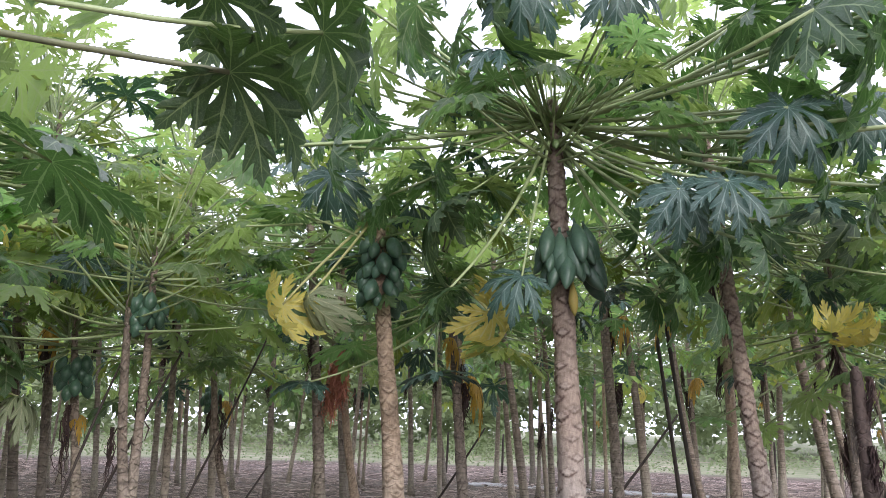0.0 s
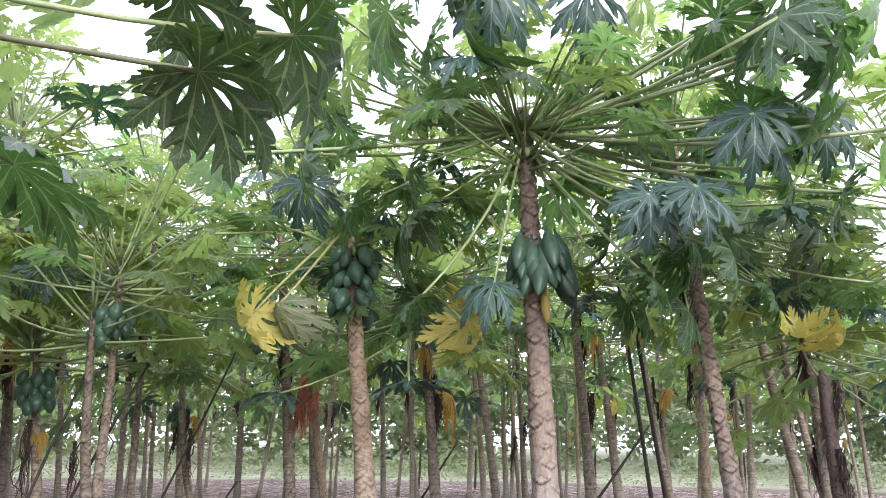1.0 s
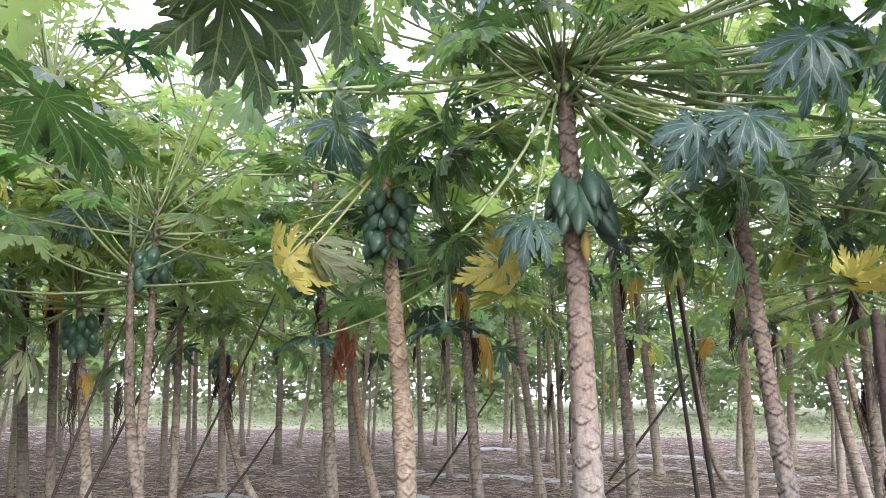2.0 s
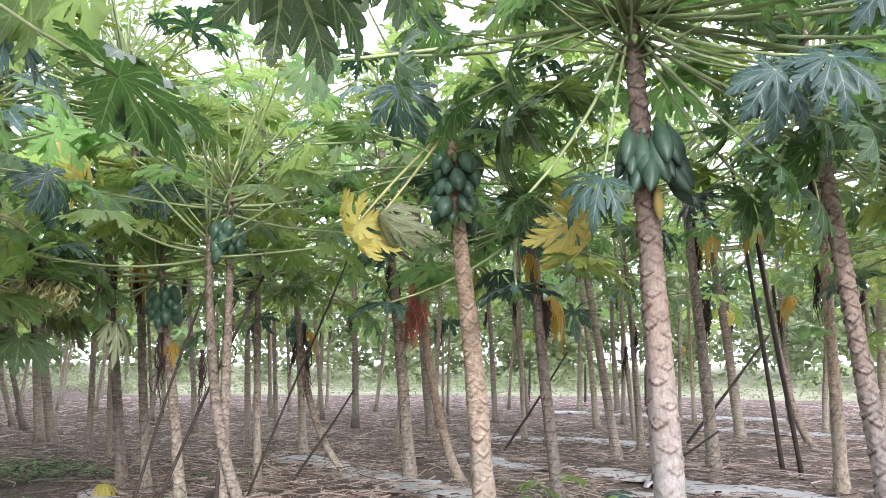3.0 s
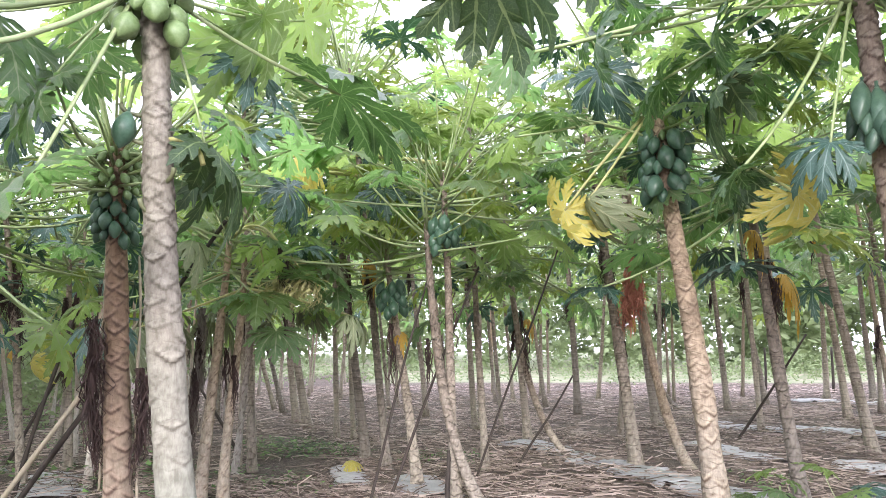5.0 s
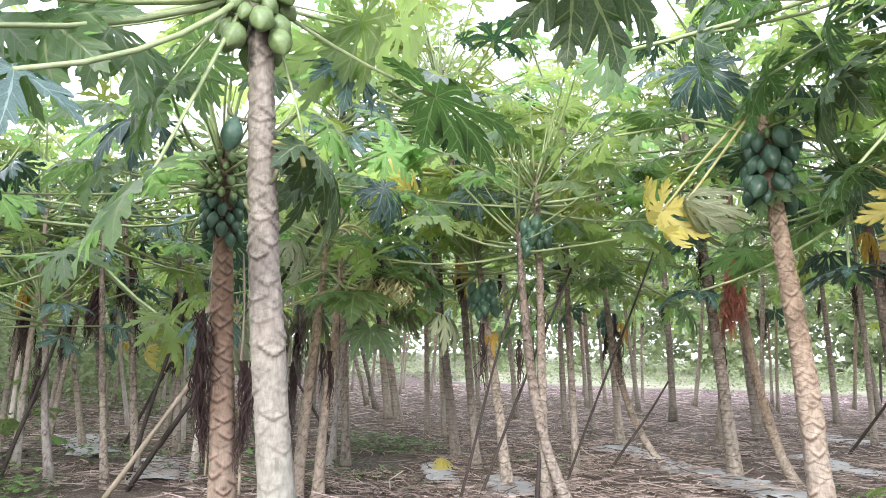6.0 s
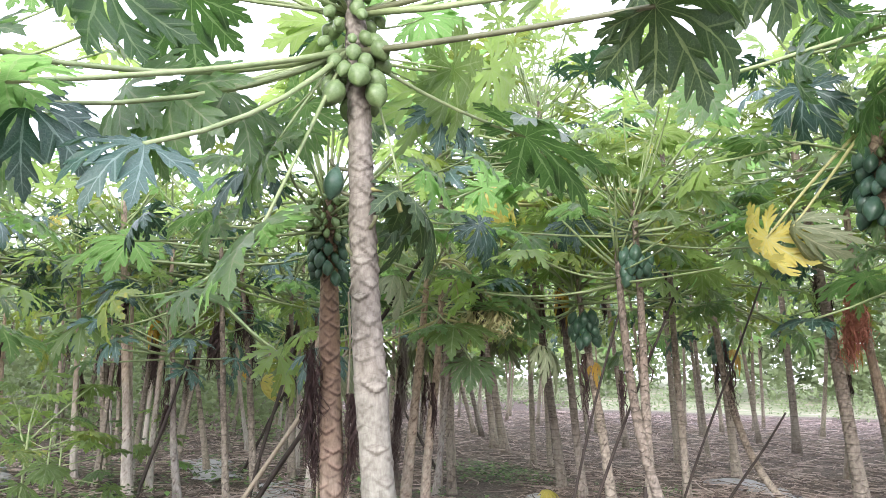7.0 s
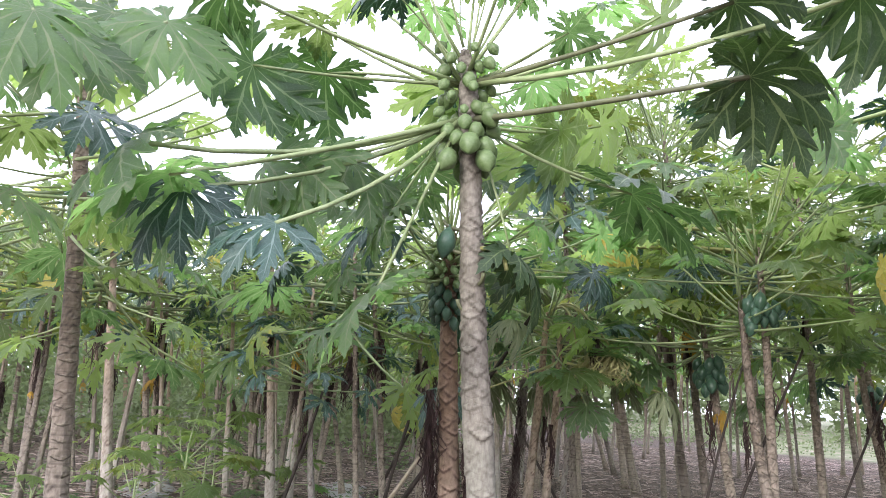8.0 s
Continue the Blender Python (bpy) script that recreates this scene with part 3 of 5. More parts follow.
    return mesh_of("stem", verts, faces, material, True, {"height": h.ravel(), "around": (A / (2 * math.pi)).ravel(), "rim": (rim * scar).clip(0, 1).ravel(), "pad": (pad * scar).clip(0, 1).ravel()})


def papaya(foot, top, r, seed, bark=BARK_GREY, mid=None, fine=0, scar=0.45, label="", group="papaya rows", scar_gap=0.11, bald=0.0, brow=0.66):
    """The foot of a papaya tree and its stem; crown, fruit and dead leaves are added to it."""
    tree = new("papaya_tree")
    tree.location = (foot[0], foot[1], -0.03)
    o = Vector((foot[0], foot[1], -0.03))
    loc = lambda p: Vector(p) - o
    me = stem_mesh((0, 0, 0), None if mid is None else loc(mid), loc(top), r, seed, bark, (12, 20, 50, 8)[fine], (40, 150, 560, 14)[fine], (0.0, 0.7, 1.0, 0.0)[fine] * scar, scar_gap, bald, brow)
    under("stem", me, tree)
    tagged(tree, label or "slender papaya tree with a ringed grey-brown stem", "tree", group)
    return tree, o


# ---- fruit ----
def fruit_mesh(seed, material, plump, taper=0.25):
    """A fruit of length 1 hanging from the origin along -z, faintly five-sided."""
    rnd = random.Random(seed)
    sides, rows, verts, faces = 15, 12, [], []
    bend = rnd.uniform(-0.06, 0.06)
    for i in range(rows + 1):
        t = i / rows
        s = math.sin(math.pi * min(max(t, 0.012), 0.988)) ** 0.62
        r = plump * s * (1 - taper * (1 - t)) * (1 if t < 0.94 else 0.85)
        for j in range(sides):
            a = 2 * math.pi * j / sides
            k = r * (1 + 0.055 * math.cos(5 * a + seed)) * (1 - 0.3 * t ** 4)
            verts.append((k * math.cos(a) + bend * math.sin(math.pi * t), k * math.sin(a), -t))
    for i in range(rows):
        for j in range(sides):
            a, b = i * sides + j, i * sides + (j + 1) % sides
            faces.append((a, a + sides, b + sides, b))
    faces.append(tuple(range(sides)))
    faces.append(tuple(range(rows * sides, (rows + 1) * sides))[::-1])
    v, f = tube([(0, 0, 0.10), (0, 0, 0.03), (0, 0, -0.03)], [0.035, 0.03, 0.045], 6)
    faces += [tuple(x + len(verts) for x in q) for q in f]
    return mesh_of("fruit", verts + v, faces, material)


FRUITS = {
    "long": [fruit_mesh(k, FRUIT, 0.205) for k in range(5)],
    "oval": [fruit_mesh(k + 10, FRUIT_WAXY, 0.32, 0.12) for k in range(3)],
    "round": [fruit_mesh(k + 20, FRUIT_LIGHT, 0.37, 0.08) for k in range(3)],
    "small": [fruit_mesh(k + 30, FRUIT_LIGHT, 0.32, 0.3) for k in range(3)],
    "egg": [fruit_mesh(50, FRUIT_WAXY, 0.32, 0.12)],
    "ripe": [fruit_mesh(44, FRUIT_RIPE, 0.17, 0.3)],
}


def fruit_at(tree, kind, p, down, size, seed):
    rnd = random.Random(seed)
    d = -Vector(down).normalized()
    x = d.orthogonal()
    m = frame_of(p, x, d, size) @ pose(0, 0, 0, 0, 0, rnd.uniform(0, 360))
    return under("fruit", rnd.choice(FRUITS[kind]), tree, m)


def bunch(tree, centre, r, z0, z1, n, kind, size, seed, splay=0.35, arc=None):
    """Fruits packed round the stem between two heights."""
    rnd = random.Random(seed)
    for k in range(n):
        az = k * 2.39996 + rnd.uniform(-0.2, 0.2) if arc is None else arc[0] + (arc[1] - arc[0]) * ((0.31 + k * 0.618034) % 1.0) + rnd.uniform(-0.1, 0.1)
        z = z0 + (z1 - z0) * (k + 0.5) / n + rnd.uniform(-0.02, 0.02)
        out = Vector((math.cos(az), math.sin(az), 0))
        s = size * rnd.uniform(0.72, 1.15)
        p = Vector((centre[0], centre[1], z)) + out * (r + s * 0.10 + rnd.uniform(0.0, 0.16) * s)
        fruit_at(tree, kind, p, out * splay + Vector((rnd.uniform(-0.15, 0.15), rnd.uniform(-0.15, 0.15), -1)), s, rnd.random())


# ---- dead leaves ----
def ragged_mesh(seed, material, strips, length, spread):
    """A shrivelled leaf: a bundle of curled strips hanging from the origin."""
    rnd = random.Random(seed)
    verts, faces = [], []
    for q in range(strips):
        az, ln = rnd.uniform(0, 6.28), length * rnd.uniform(0.5, 1.1)
        out, w = spread * rnd.uniform(0.1, 1.0), rnd.uniform(0.0025, 0.0065)
        tw, ph, curl = rnd.uniform(-6, 6), rnd.uniform(0, 6), rnd.uniform(0.005, 0.06)
        off = rnd.uniform(0, 0.35) * length
        b = len(verts)
        for i in range(7):
            t = i / 6
            rr = out * math.sin(t * 2.2) + curl * math.sin(t * 9 + ph)
            c = Vector((math.cos(az) * rr, math.sin(az) * rr + curl * math.cos(t * 8 + ph), -off * min(1, t * 3) - ln * t * (0.85 + 0.15 * t)))
            a = az + 1.57 + tw * t
            ww = w * (0.5 + math.sin(math.pi * min(t + 0.12, 1)) * rnd.uniform(0.7, 1.3))
            s = Vector((math.cos(a), math.sin(a), rnd.uniform(-0.4, 0.4))) * ww
            n = Vector((-math.sin(a), math.cos(a), 0.2)) * ww * 0.35
            verts += [c - s, c + n, c + s]
        for i in range(6):
            k = b + 3 * i
            faces += [(k, k + 1, k + 4, k + 3), (k + 1, k + 2, k + 5, k + 4)]
    return mesh_of("dead_leaf", verts, faces, material)


RAGS = {
    "thin": [ragged_mesh(k + 40, DEAD_BROWN, 22, 0.55, 0.035) for k in range(3)],
    "brown": [ragged_mesh(k, DEAD_BROWN, 48, 0.5, 0.06) for k in range(3)],
    "red": [ragged_mesh(k + 5, DEAD_RED, 60, 0.36, 0.08) for k in range(2)],
    "orange": [blade_mesh("dead_leaf", 8 + k, LEAF_ORANGE, droop=1.2, limp=0.6, width=0.85) for k in range(3)],
    "pale": [ragged_mesh(k + 70, PETIOLE_YELLOW, 90, 0.26, 0.20) for k in range(2)],
    "grey": [ragged_mesh(k + 12, DEAD_GREY, 50, 0.5, 0.055) for k in range(2)],
}


def rag(tree, kind, p, scale, seed, label=""):
    rnd = random.Random(seed)
    m = Matrix.Translation(p) @ pose(0, 0, 0, rnd.uniform(-8, 8), rnd.uniform(-8, 8), rnd.uniform(0, 360)) @ Matrix.Scale(scale * (0.2 if kind == "orange" else 1.0), 4)
    return under("dead_leaf", rnd.choice(RAGS[kind]), tree, m, label or {"red": "shrivelled red-brown hanging leaf", "orange": "withered orange hanging leaf"}.get(kind, "dry dark brown hanging leaf"))


# ---- ground ----
def rise(x, y):
    """Ground height: flat under the trees, climbing gently in the field beyond."""
    d = math.hypot(x, y)
    far = max(0.0, d - 34.0)
    return 0.05 * far - 0.0004 * min(far, 60.0) ** 2 if far < 60 else 0.05 * 60 - 1.44 + (far - 60) * 0.002


def ground_sheet():
    xs = sorted(set([-1500, -800, -400, -200, -120, -80, -60, -50] + [round(-44 + 0.55 * k, 2) for k in range(160)] + [48, 56, 70, 90, 130, 220, 400, 800, 1500]))
    verts, grass = [], []
    for y in xs:
        for x in xs:
            d = math.hypot(x, y)
            z = rise(x, y)
            if d < 45:
                z += 0.035 * noise.noise(Vector((x * 0.9, y * 0.9, 0))) - 0.02
            n = noise.noise(Vector((x * 0.15, y * 0.15, 5)))
            edge = 29.0 + 2.5 * n + (9.0 if -x > 0.55 * y else 0)
            grass.append(min(max((d - edge) / 2.5, 0), 1))
            verts.append((x, y, z))
    n = len(xs)
    faces = [(j * n + i, j * n + i + 1, (j + 1) * n + i + 1, (j + 1) * n + i) for j in range(n - 1) for i in range(n - 1)]
    ob = new("ground", mesh_of("ground", verts, faces, SOIL, True, {"grass": grass}))
    tagged(ob, "bare grey-brown soil under the papaya rows", "ground", kind="structure")


ground_sheet()


# ---- the trees that the path passes ----
def leaf_on(tree, o, top, joint, tip, kind, seed, size=None, dark=False, lean=0.25, grown=0.76):
    """A leaf at a chosen place of a tree, from the stem's top to the blade's joint and its tip."""
    top, joint, tip = Vector(top), Vector(joint), Vector(tip)
    out = joint - top
    out.z = 0
    ahead = tip - joint
    # blades tilt to face the camera's view; the blue-green ones show it their upper side
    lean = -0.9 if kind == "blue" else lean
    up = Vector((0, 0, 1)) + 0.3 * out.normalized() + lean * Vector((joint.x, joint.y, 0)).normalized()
    start = top + out.normalized() * 0.04
    # near green blades take the darkened copy; light ones stay bright where the view is
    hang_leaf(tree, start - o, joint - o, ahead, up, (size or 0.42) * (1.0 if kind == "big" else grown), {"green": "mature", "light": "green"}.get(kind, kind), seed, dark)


# the tall pale tree with the single big bunch
T_A, o = papaya((0.86, 4.30), (0.73, 4.32, 3.42), 0.092, 1, BARK_PALE, None, 2, 1.25, "tall papaya tree, pale scarred stem, one bunch of fruit", bald=0.5, brow=0.4, scar_gap=0.14)
A_TOP = (0.73, 4.32, 3.25)
# the leaves that hang towards the path
for k, (joint, tip, kind, size) in enumerate((
    ((1.91, 3.58, 3.04), (2.17, 3.20, 2.73), "blue", 0.55),
    ((1.30, 3.51, 2.52), (1.30, 3.41, 2.12), "blue", 0.42),
    ((1.28, 3.62, 2.09), (1.51, 3.43, 1.88), "green", 0.42),
    ((1.69, 3.35, 3.53), (2.12, 3.07, 3.38), "green", 0.64),
    ((1.86, 2.92, 3.47), (2.02, 2.73, 3.05), "green", 0.60),
    ((2.15, 3.15, 3.40), (2.45, 2.95, 3.15), "green", 0.58),
    ((1.48, 3.98, 4.13), (1.64, 3.81, 3.70), "young", 0.52),
    ((1.22, 4.06, 2.47), (1.14, 3.98, 2.03), "green", 0.46),
    ((1.63, 4.03, 2.30), (1.71, 4.00, 1.92), "green", 0.46),
    ((1.78, 3.64, 2.24), (1.83, 3.50, 1.90), "green", 0.44),
    ((1.45, 4.20, 2.01), (1.52, 4.07, 1.72), "green", 0.40),
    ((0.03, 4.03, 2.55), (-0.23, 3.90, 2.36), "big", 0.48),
)):
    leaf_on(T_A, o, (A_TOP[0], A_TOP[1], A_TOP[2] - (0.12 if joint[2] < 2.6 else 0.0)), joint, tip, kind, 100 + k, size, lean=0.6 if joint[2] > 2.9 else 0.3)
# the leaves spread to the sides
for k, (joint, tip, kind, size) in enumerate((
    ((0.37, 4.42, 2.83), (0.30, 4.42, 2.47), "green", 0.42),
    ((1.13, 4.29, 3.63), (1.27, 4.15, 3.27), "green", 0.44),
    ((0.29, 4.52, 3.50), (0.14, 4.53, 3.15), "green", 0.46),
    ((-0.29, 4.42, 3.96), (-0.55, 4.40, 3.67), "young", 0.50),
    ((1.35, 4.65, 4.11), (1.61, 4.57, 3.75), "young", 0.48),
    ((-0.40, 4.72, 4.28), (-0.76, 4.67, 3.95), "young", 0.52),
    ((-0.62, 4.39, 3.53), (-0.85, 4.25, 3.12), "green", 0.50),
    ((0.0, 4.93, 3.98), (-0.25, 4.93, 3.63), "green", 0.48),
    ((0.41, 3.31, 3.68), (0.33, 3.12, 3.13), "blue", 0.55),
    ((0.97, 3.41, 3.72), (0.89, 3.22, 3.28), "blue", 0.5),
    ((-0.68, 3.98, 2.90), (-0.74, 3.76, 2.36), "green", 0.55),
    ((-0.33, 4.12, 2.64), (-0.71, 3.97, 2.31), "green", 0.5),
)):
    leaf_on(T_A, o, (A_TOP[0], A_TOP[1], A_TOP[2] - (0.12 if joint[2] < 2.6 else 0.0)), joint, tip, kind, 112 + k, size, lean=0.6 if joint[2] > 2.9 else 0.3)
# the upper leaves
for k, (joint, tip, kind, size) in enumerate((
    ((0.04, 3.93, 1.99), (-0.27, 3.82, 1.83), "green", 0.42),
    ((0.48, 3.91, 2.10), (0.11, 3.73, 1.90), "blue", 0.42),
    ((-0.05, 4.43, 3.41), (-0.38, 4.42, 3.30), "young", 0.42),
    ((-0.54, 3.80, 3.79), (-0.86, 3.53, 3.59), "green", 0.5),
    ((1.56, 3.52, 2.49), (1.59, 3.29, 2.17), "green", 0.42),
    ((1.15, 3.25, 3.95), (1.40, 2.95, 3.70), "green", 0.55),
    ((0.10, 3.35, 3.85), (-0.15, 3.05, 3.60), "green", 0.52),
    ((2.05, 4.30, 3.35), (2.45, 4.20, 3.05), "green", 0.55),
    ((1.75, 4.75, 3.75), (2.10, 4.85, 3.45), "green", 0.52),
    ((-0.55, 4.75, 3.45), (-0.95, 4.80, 3.15), "green", 0.52),
    ((0.15, 5.10, 3.85), (-0.10, 5.40, 3.60), "young", 0.50),
    ((-0.22, 4.02, 3.72), (-0.46, 3.90, 3.35), "green", 0.52),
)):
    leaf_on(T_A, o, (A_TOP[0], A_TOP[1], A_TOP[2] - (0.12 if joint[2] < 2.6 else 0.0)), joint, tip, kind, 124 + k, size, lean=0.6 if joint[2] > 2.9 else 0.3)
# two broad leaves at the front, shade put into their colour, and two beside them
for k, (joint, tip, kind, size) in enumerate((
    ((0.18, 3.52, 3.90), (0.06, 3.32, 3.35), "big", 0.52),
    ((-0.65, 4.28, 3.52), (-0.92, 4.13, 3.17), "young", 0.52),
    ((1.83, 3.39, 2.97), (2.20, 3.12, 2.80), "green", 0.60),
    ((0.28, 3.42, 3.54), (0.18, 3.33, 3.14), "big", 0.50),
)):
    leaf_on(T_A, o, (A_TOP[0], A_TOP[1], A_TOP[2] - (0.12 if joint[2] < 2.6 else 0.0)), joint, tip, kind, 136 + k, size, lean=0.6 if joint[2] > 2.9 else 0.3)
# the broad leaves beside them, low over the path
for k, (joint, tip, kind, size) in enumerate((
    ((1.70, 2.76, 3.15), (1.52, 2.68, 2.80), "green", 0.55),
    ((1.53, 3.02, 3.29), (1.28, 2.97, 3.14), "green", 0.50),
    ((1.70, 3.08, 2.81), (1.64, 2.98, 2.57), "blue", 0.50),
    ((2.03, 3.15, 2.79), (1.92, 3.10, 2.50), "green", 0.50),
    ((2.07, 2.93, 3.14), (2.04, 2.86, 2.84), "green", 0.55),
    ((2.13, 3.62, 2.74), (2.16, 3.44, 2.49), "green", 0.48),
    ((2.50, 3.67, 2.63), (2.27, 3.64, 2.43), "green", 0.48),
    ((1.44, 3.23, 2.47), (1.49, 3.07, 2.19), "blue", 0.44),
    ((1.22, 3.32, 2.45), (1.20, 3.21, 2.14), "blue", 0.42),
    ((-0.18, 3.59, 3.65), (-0.32, 3.61, 3.41), "light", 0.50),
    ((0.09, 3.76, 3.58), (-0.05, 3.69, 3.31), "light", 0.48),
    ((-0.43, 4.02, 3.48), (-0.51, 3.94, 3.20), "young", 0.50),
    ((2.20, 2.78, 3.25), (2.18, 2.69, 2.98), "light", 0.50),
    ((2.45, 3.15, 2.79), (2.29, 3.10, 2.55), "light", 0.48),
    ((-1.23, 4.03, 2.90), (-1.09, 4.05, 2.69), "light", 0.48),
    ((-0.01, 4.02, 2.84), (-0.13, 3.92, 2.56), "green", 0.46),
)):
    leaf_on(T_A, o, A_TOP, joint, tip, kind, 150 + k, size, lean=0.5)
crown(T_A, Vector(A_TOP) - o, 46, 3, (0.5, 1.25), (0.30, 0.44), -4, 82)
bunch(T_A, Vector((0.79, 4.31, 0)) - o, 0.075, 2.40, 2.56, 13, "long", 0.28, 5, 0.42, (-2.8, 0.5))
bunch(T_A, Vector((0.79, 4.31, 0)) - o, 0.085, 2.28, 2.42, 11, "long", 0.26, 6, 0.55, (-3.0, 0.2))
fruit_at(T_A, "ripe", Vector((0.83, 4.20, 2.13)) - o, (0.05, 0, -1), 0.21, 2)
bunch(T_A, Vector((0.74, 4.32, 0)) - o, 0.05, 3.05, 3.35, 8, "small", 0.10, 7, 0.6)

# the tan tree with a heavy bunch of fruit
T_B, o = papaya((-0.20, 4.90), (-0.46, 4.88, 2.80), 0.080, 2, BARK_TAN, None, 2, 1.1, "papaya tree with tan scaly stem and a heavy green bunch", brow=0.8, scar_gap=0.085)
B_TOP = (-0.46, 4.88, 2.72)
for k, (joint, tip, kind, size) in enumerate((
    ((-0.74, 4.44, 2.88), (-0.87, 4.31, 2.37), "blue", 0.52),
    ((-0.82, 4.63, 3.27), (-1.09, 4.47, 2.93), "green", 0.5),
    ((-1.00, 4.39, 1.97), (-1.14, 4.25, 1.57), "yellow", 0.54),
    ((-0.83, 4.32, 2.01), (-0.85, 4.22, 1.70), "wilt", 0.45),
    ((0.08, 5.30, 2.30), (-0.09, 5.40, 2.05), "green", 0.42),
    ((-0.08, 4.60, 3.00), (0.10, 4.50, 2.59), "green", 0.46),
    ((-1.21, 4.02, 2.38), (-1.60, 3.78, 2.13), "young", 0.5),
    ((-1.01, 4.21, 3.55), (-1.26, 4.04, 3.25), "green", 0.48),
)):
    leaf_on(T_B, o, B_TOP, joint, tip, kind, 200 + k, size, lean=1.8 if kind == "yellow" else 0.25)
crown(T_B, Vector(B_TOP) - o, 38, 5, (0.5, 1.05), (0.28, 0.40), -20, 80, skip=((-1.57, 0.6),))
bunch(T_B, Vector((-0.42, 4.88, 0)) - o, 0.06, 2.16, 2.62, 36, "oval", 0.172, 8, 0.5)
bunch(T_B, Vector((-0.43, 4.88, 0)) - o, 0.05, 2.55, 2.72, 9, "small", 0.11, 9, 0.6)

# the near tree with pale stem and round young fruit
T_F, o = papaya((-1.98, 2.18), (-2.17, 1.99, 2.96), 0.081, 3, BARK_ASH, None, 2, 0.95, "papaya tree with pale ringed stem and round light green fruit", bald=1.2, brow=0.45, scar_gap=0.125)
F_TOP = (-2.17, 2.01, 2.58)
for k, (joint, tip, kind, size) in enumerate((
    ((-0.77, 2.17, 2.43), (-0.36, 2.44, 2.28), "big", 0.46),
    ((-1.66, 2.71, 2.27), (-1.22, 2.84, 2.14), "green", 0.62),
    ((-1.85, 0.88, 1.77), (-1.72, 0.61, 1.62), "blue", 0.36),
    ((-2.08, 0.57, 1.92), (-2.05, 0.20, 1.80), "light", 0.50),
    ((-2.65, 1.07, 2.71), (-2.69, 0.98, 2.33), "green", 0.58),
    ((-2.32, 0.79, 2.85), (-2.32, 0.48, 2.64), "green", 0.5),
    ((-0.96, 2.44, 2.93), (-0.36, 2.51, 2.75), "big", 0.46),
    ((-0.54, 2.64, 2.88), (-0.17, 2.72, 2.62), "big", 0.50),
    ((-1.99, 1.43, 1.63), (-2.06, 1.08, 1.38), "light", 0.52),
    ((-1.99, 2.19, 1.92), (-1.84, 2.46, 1.75), "big", 0.44),
    ((-1.55, 2.80, 3.25), (-1.46, 2.74, 2.65), "young", 0.55),
    ((-2.92, 1.61, 2.95), (-3.26, 1.56, 2.70), "green", 0.58),
    ((-2.81, 2.41, 3.10), (-3.06, 2.71, 2.85), "young", 0.55),
)):
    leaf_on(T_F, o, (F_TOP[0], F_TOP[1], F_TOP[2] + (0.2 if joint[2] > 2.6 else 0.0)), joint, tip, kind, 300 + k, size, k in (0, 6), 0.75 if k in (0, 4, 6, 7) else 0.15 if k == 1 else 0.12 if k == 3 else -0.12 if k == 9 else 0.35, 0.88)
for k, (joint, tip, kind, size) in enumerate((
    ((-2.63, 1.19, 2.25), (-2.53, 1.09, 2.04), "light", 0.50),
    ((-2.66, 1.40, 2.21), (-2.58, 1.26, 2.01), "light", 0.50),
    ((-2.62, 1.85, 2.21), (-2.56, 1.70, 1.99), "light", 0.46),
    ((-2.19, 2.56, 2.61), (-2.13, 2.58, 2.40), "young", 0.50),
    ((-1.94, 2.81, 2.74), (-1.87, 2.85, 2.52), "young", 0.50),
    ((-2.58, 2.10, 2.46), (-2.61, 2.00, 2.30), "light", 0.44),
    ((-2.29, 1.68, 2.05), (-2.28, 1.48, 1.78), "light", 0.42),
    ((-2.42, 1.52, 2.29), (-2.23, 1.53, 2.12), "light", 0.50),
    ((-1.93, 2.47, 2.61), (-1.88, 2.50, 2.38), "young", 0.50),
    ((-2.38, 1.26, 2.19), (-2.27, 1.16, 1.98), "light", 0.50),
    ((-2.27, 0.48, 2.06), (-2.16, 0.28, 1.88), "light", 0.50),
    ((-2.24, 0.69, 1.93), (-2.11, 0.61, 1.70), "blue", 0.40),
)):
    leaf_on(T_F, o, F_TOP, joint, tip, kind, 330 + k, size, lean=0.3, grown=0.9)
crown(T_F, Vector((-2.17, 2.0, 3.01)) - o, 20, 8, (0.5, 1.0), (0.28, 0.38), 20, 82, skip=((-0.8, 0.35),))
bunch(T_F, Vector((-2.15, 2.01, 0)) - o, 0.08, 2.42, 2.64, 22, "round", 0.128, 11, 0.6)
bunch(T_F, Vector((-2.17, 2.0, 0)) - o, 0.05, 2.68, 2.96, 10, "round", 0.10, 19, 0.6)
bunch(T_F, Vector((-2.17, 2.0, 0)) - o, 0.09, 2.55, 3.05, 30, "round", 0.088, 12, 0.8)
fruit_at(T_F, "egg", Vector((-2.17, 1.95, 2.02)) - o, (-0.15, -0.1, -1), 0.155, 3)

for k, (z, az, ln, mat) in enumerate(((1.90, -2.3, 0.11, PETIOLE_DARK), (2.02, -2.6, 0.13, PETIOLE_DARK), (1.74, -0.3, 0.10, PETIOLE_DARK), (1.92, 0.1, 0.20, PETIOLE_YELLOW), (1.62, -1.9, 0.08, PETIOLE_DARK))):
    base = Vector((-2.0, 2.16, 0.0)).lerp(Vector((-2.17, 1.99, 2.96)), z / 2.96) - o
    out = Vector((math.cos(az), math.sin(az), 0))
    v, f = tube(bezier(base + out * 0.04, base + out * ln, base + out * ln * 1.1 + Vector((0, 0, -0.12 if k == 3 else 0.05)), 5), [0.011, 0.010, 0.009, 0.009, 0.010, 0.011], 7)
    under("fruit_stalk", mesh_of("fruit_stalk", v, f, mat), T_F)

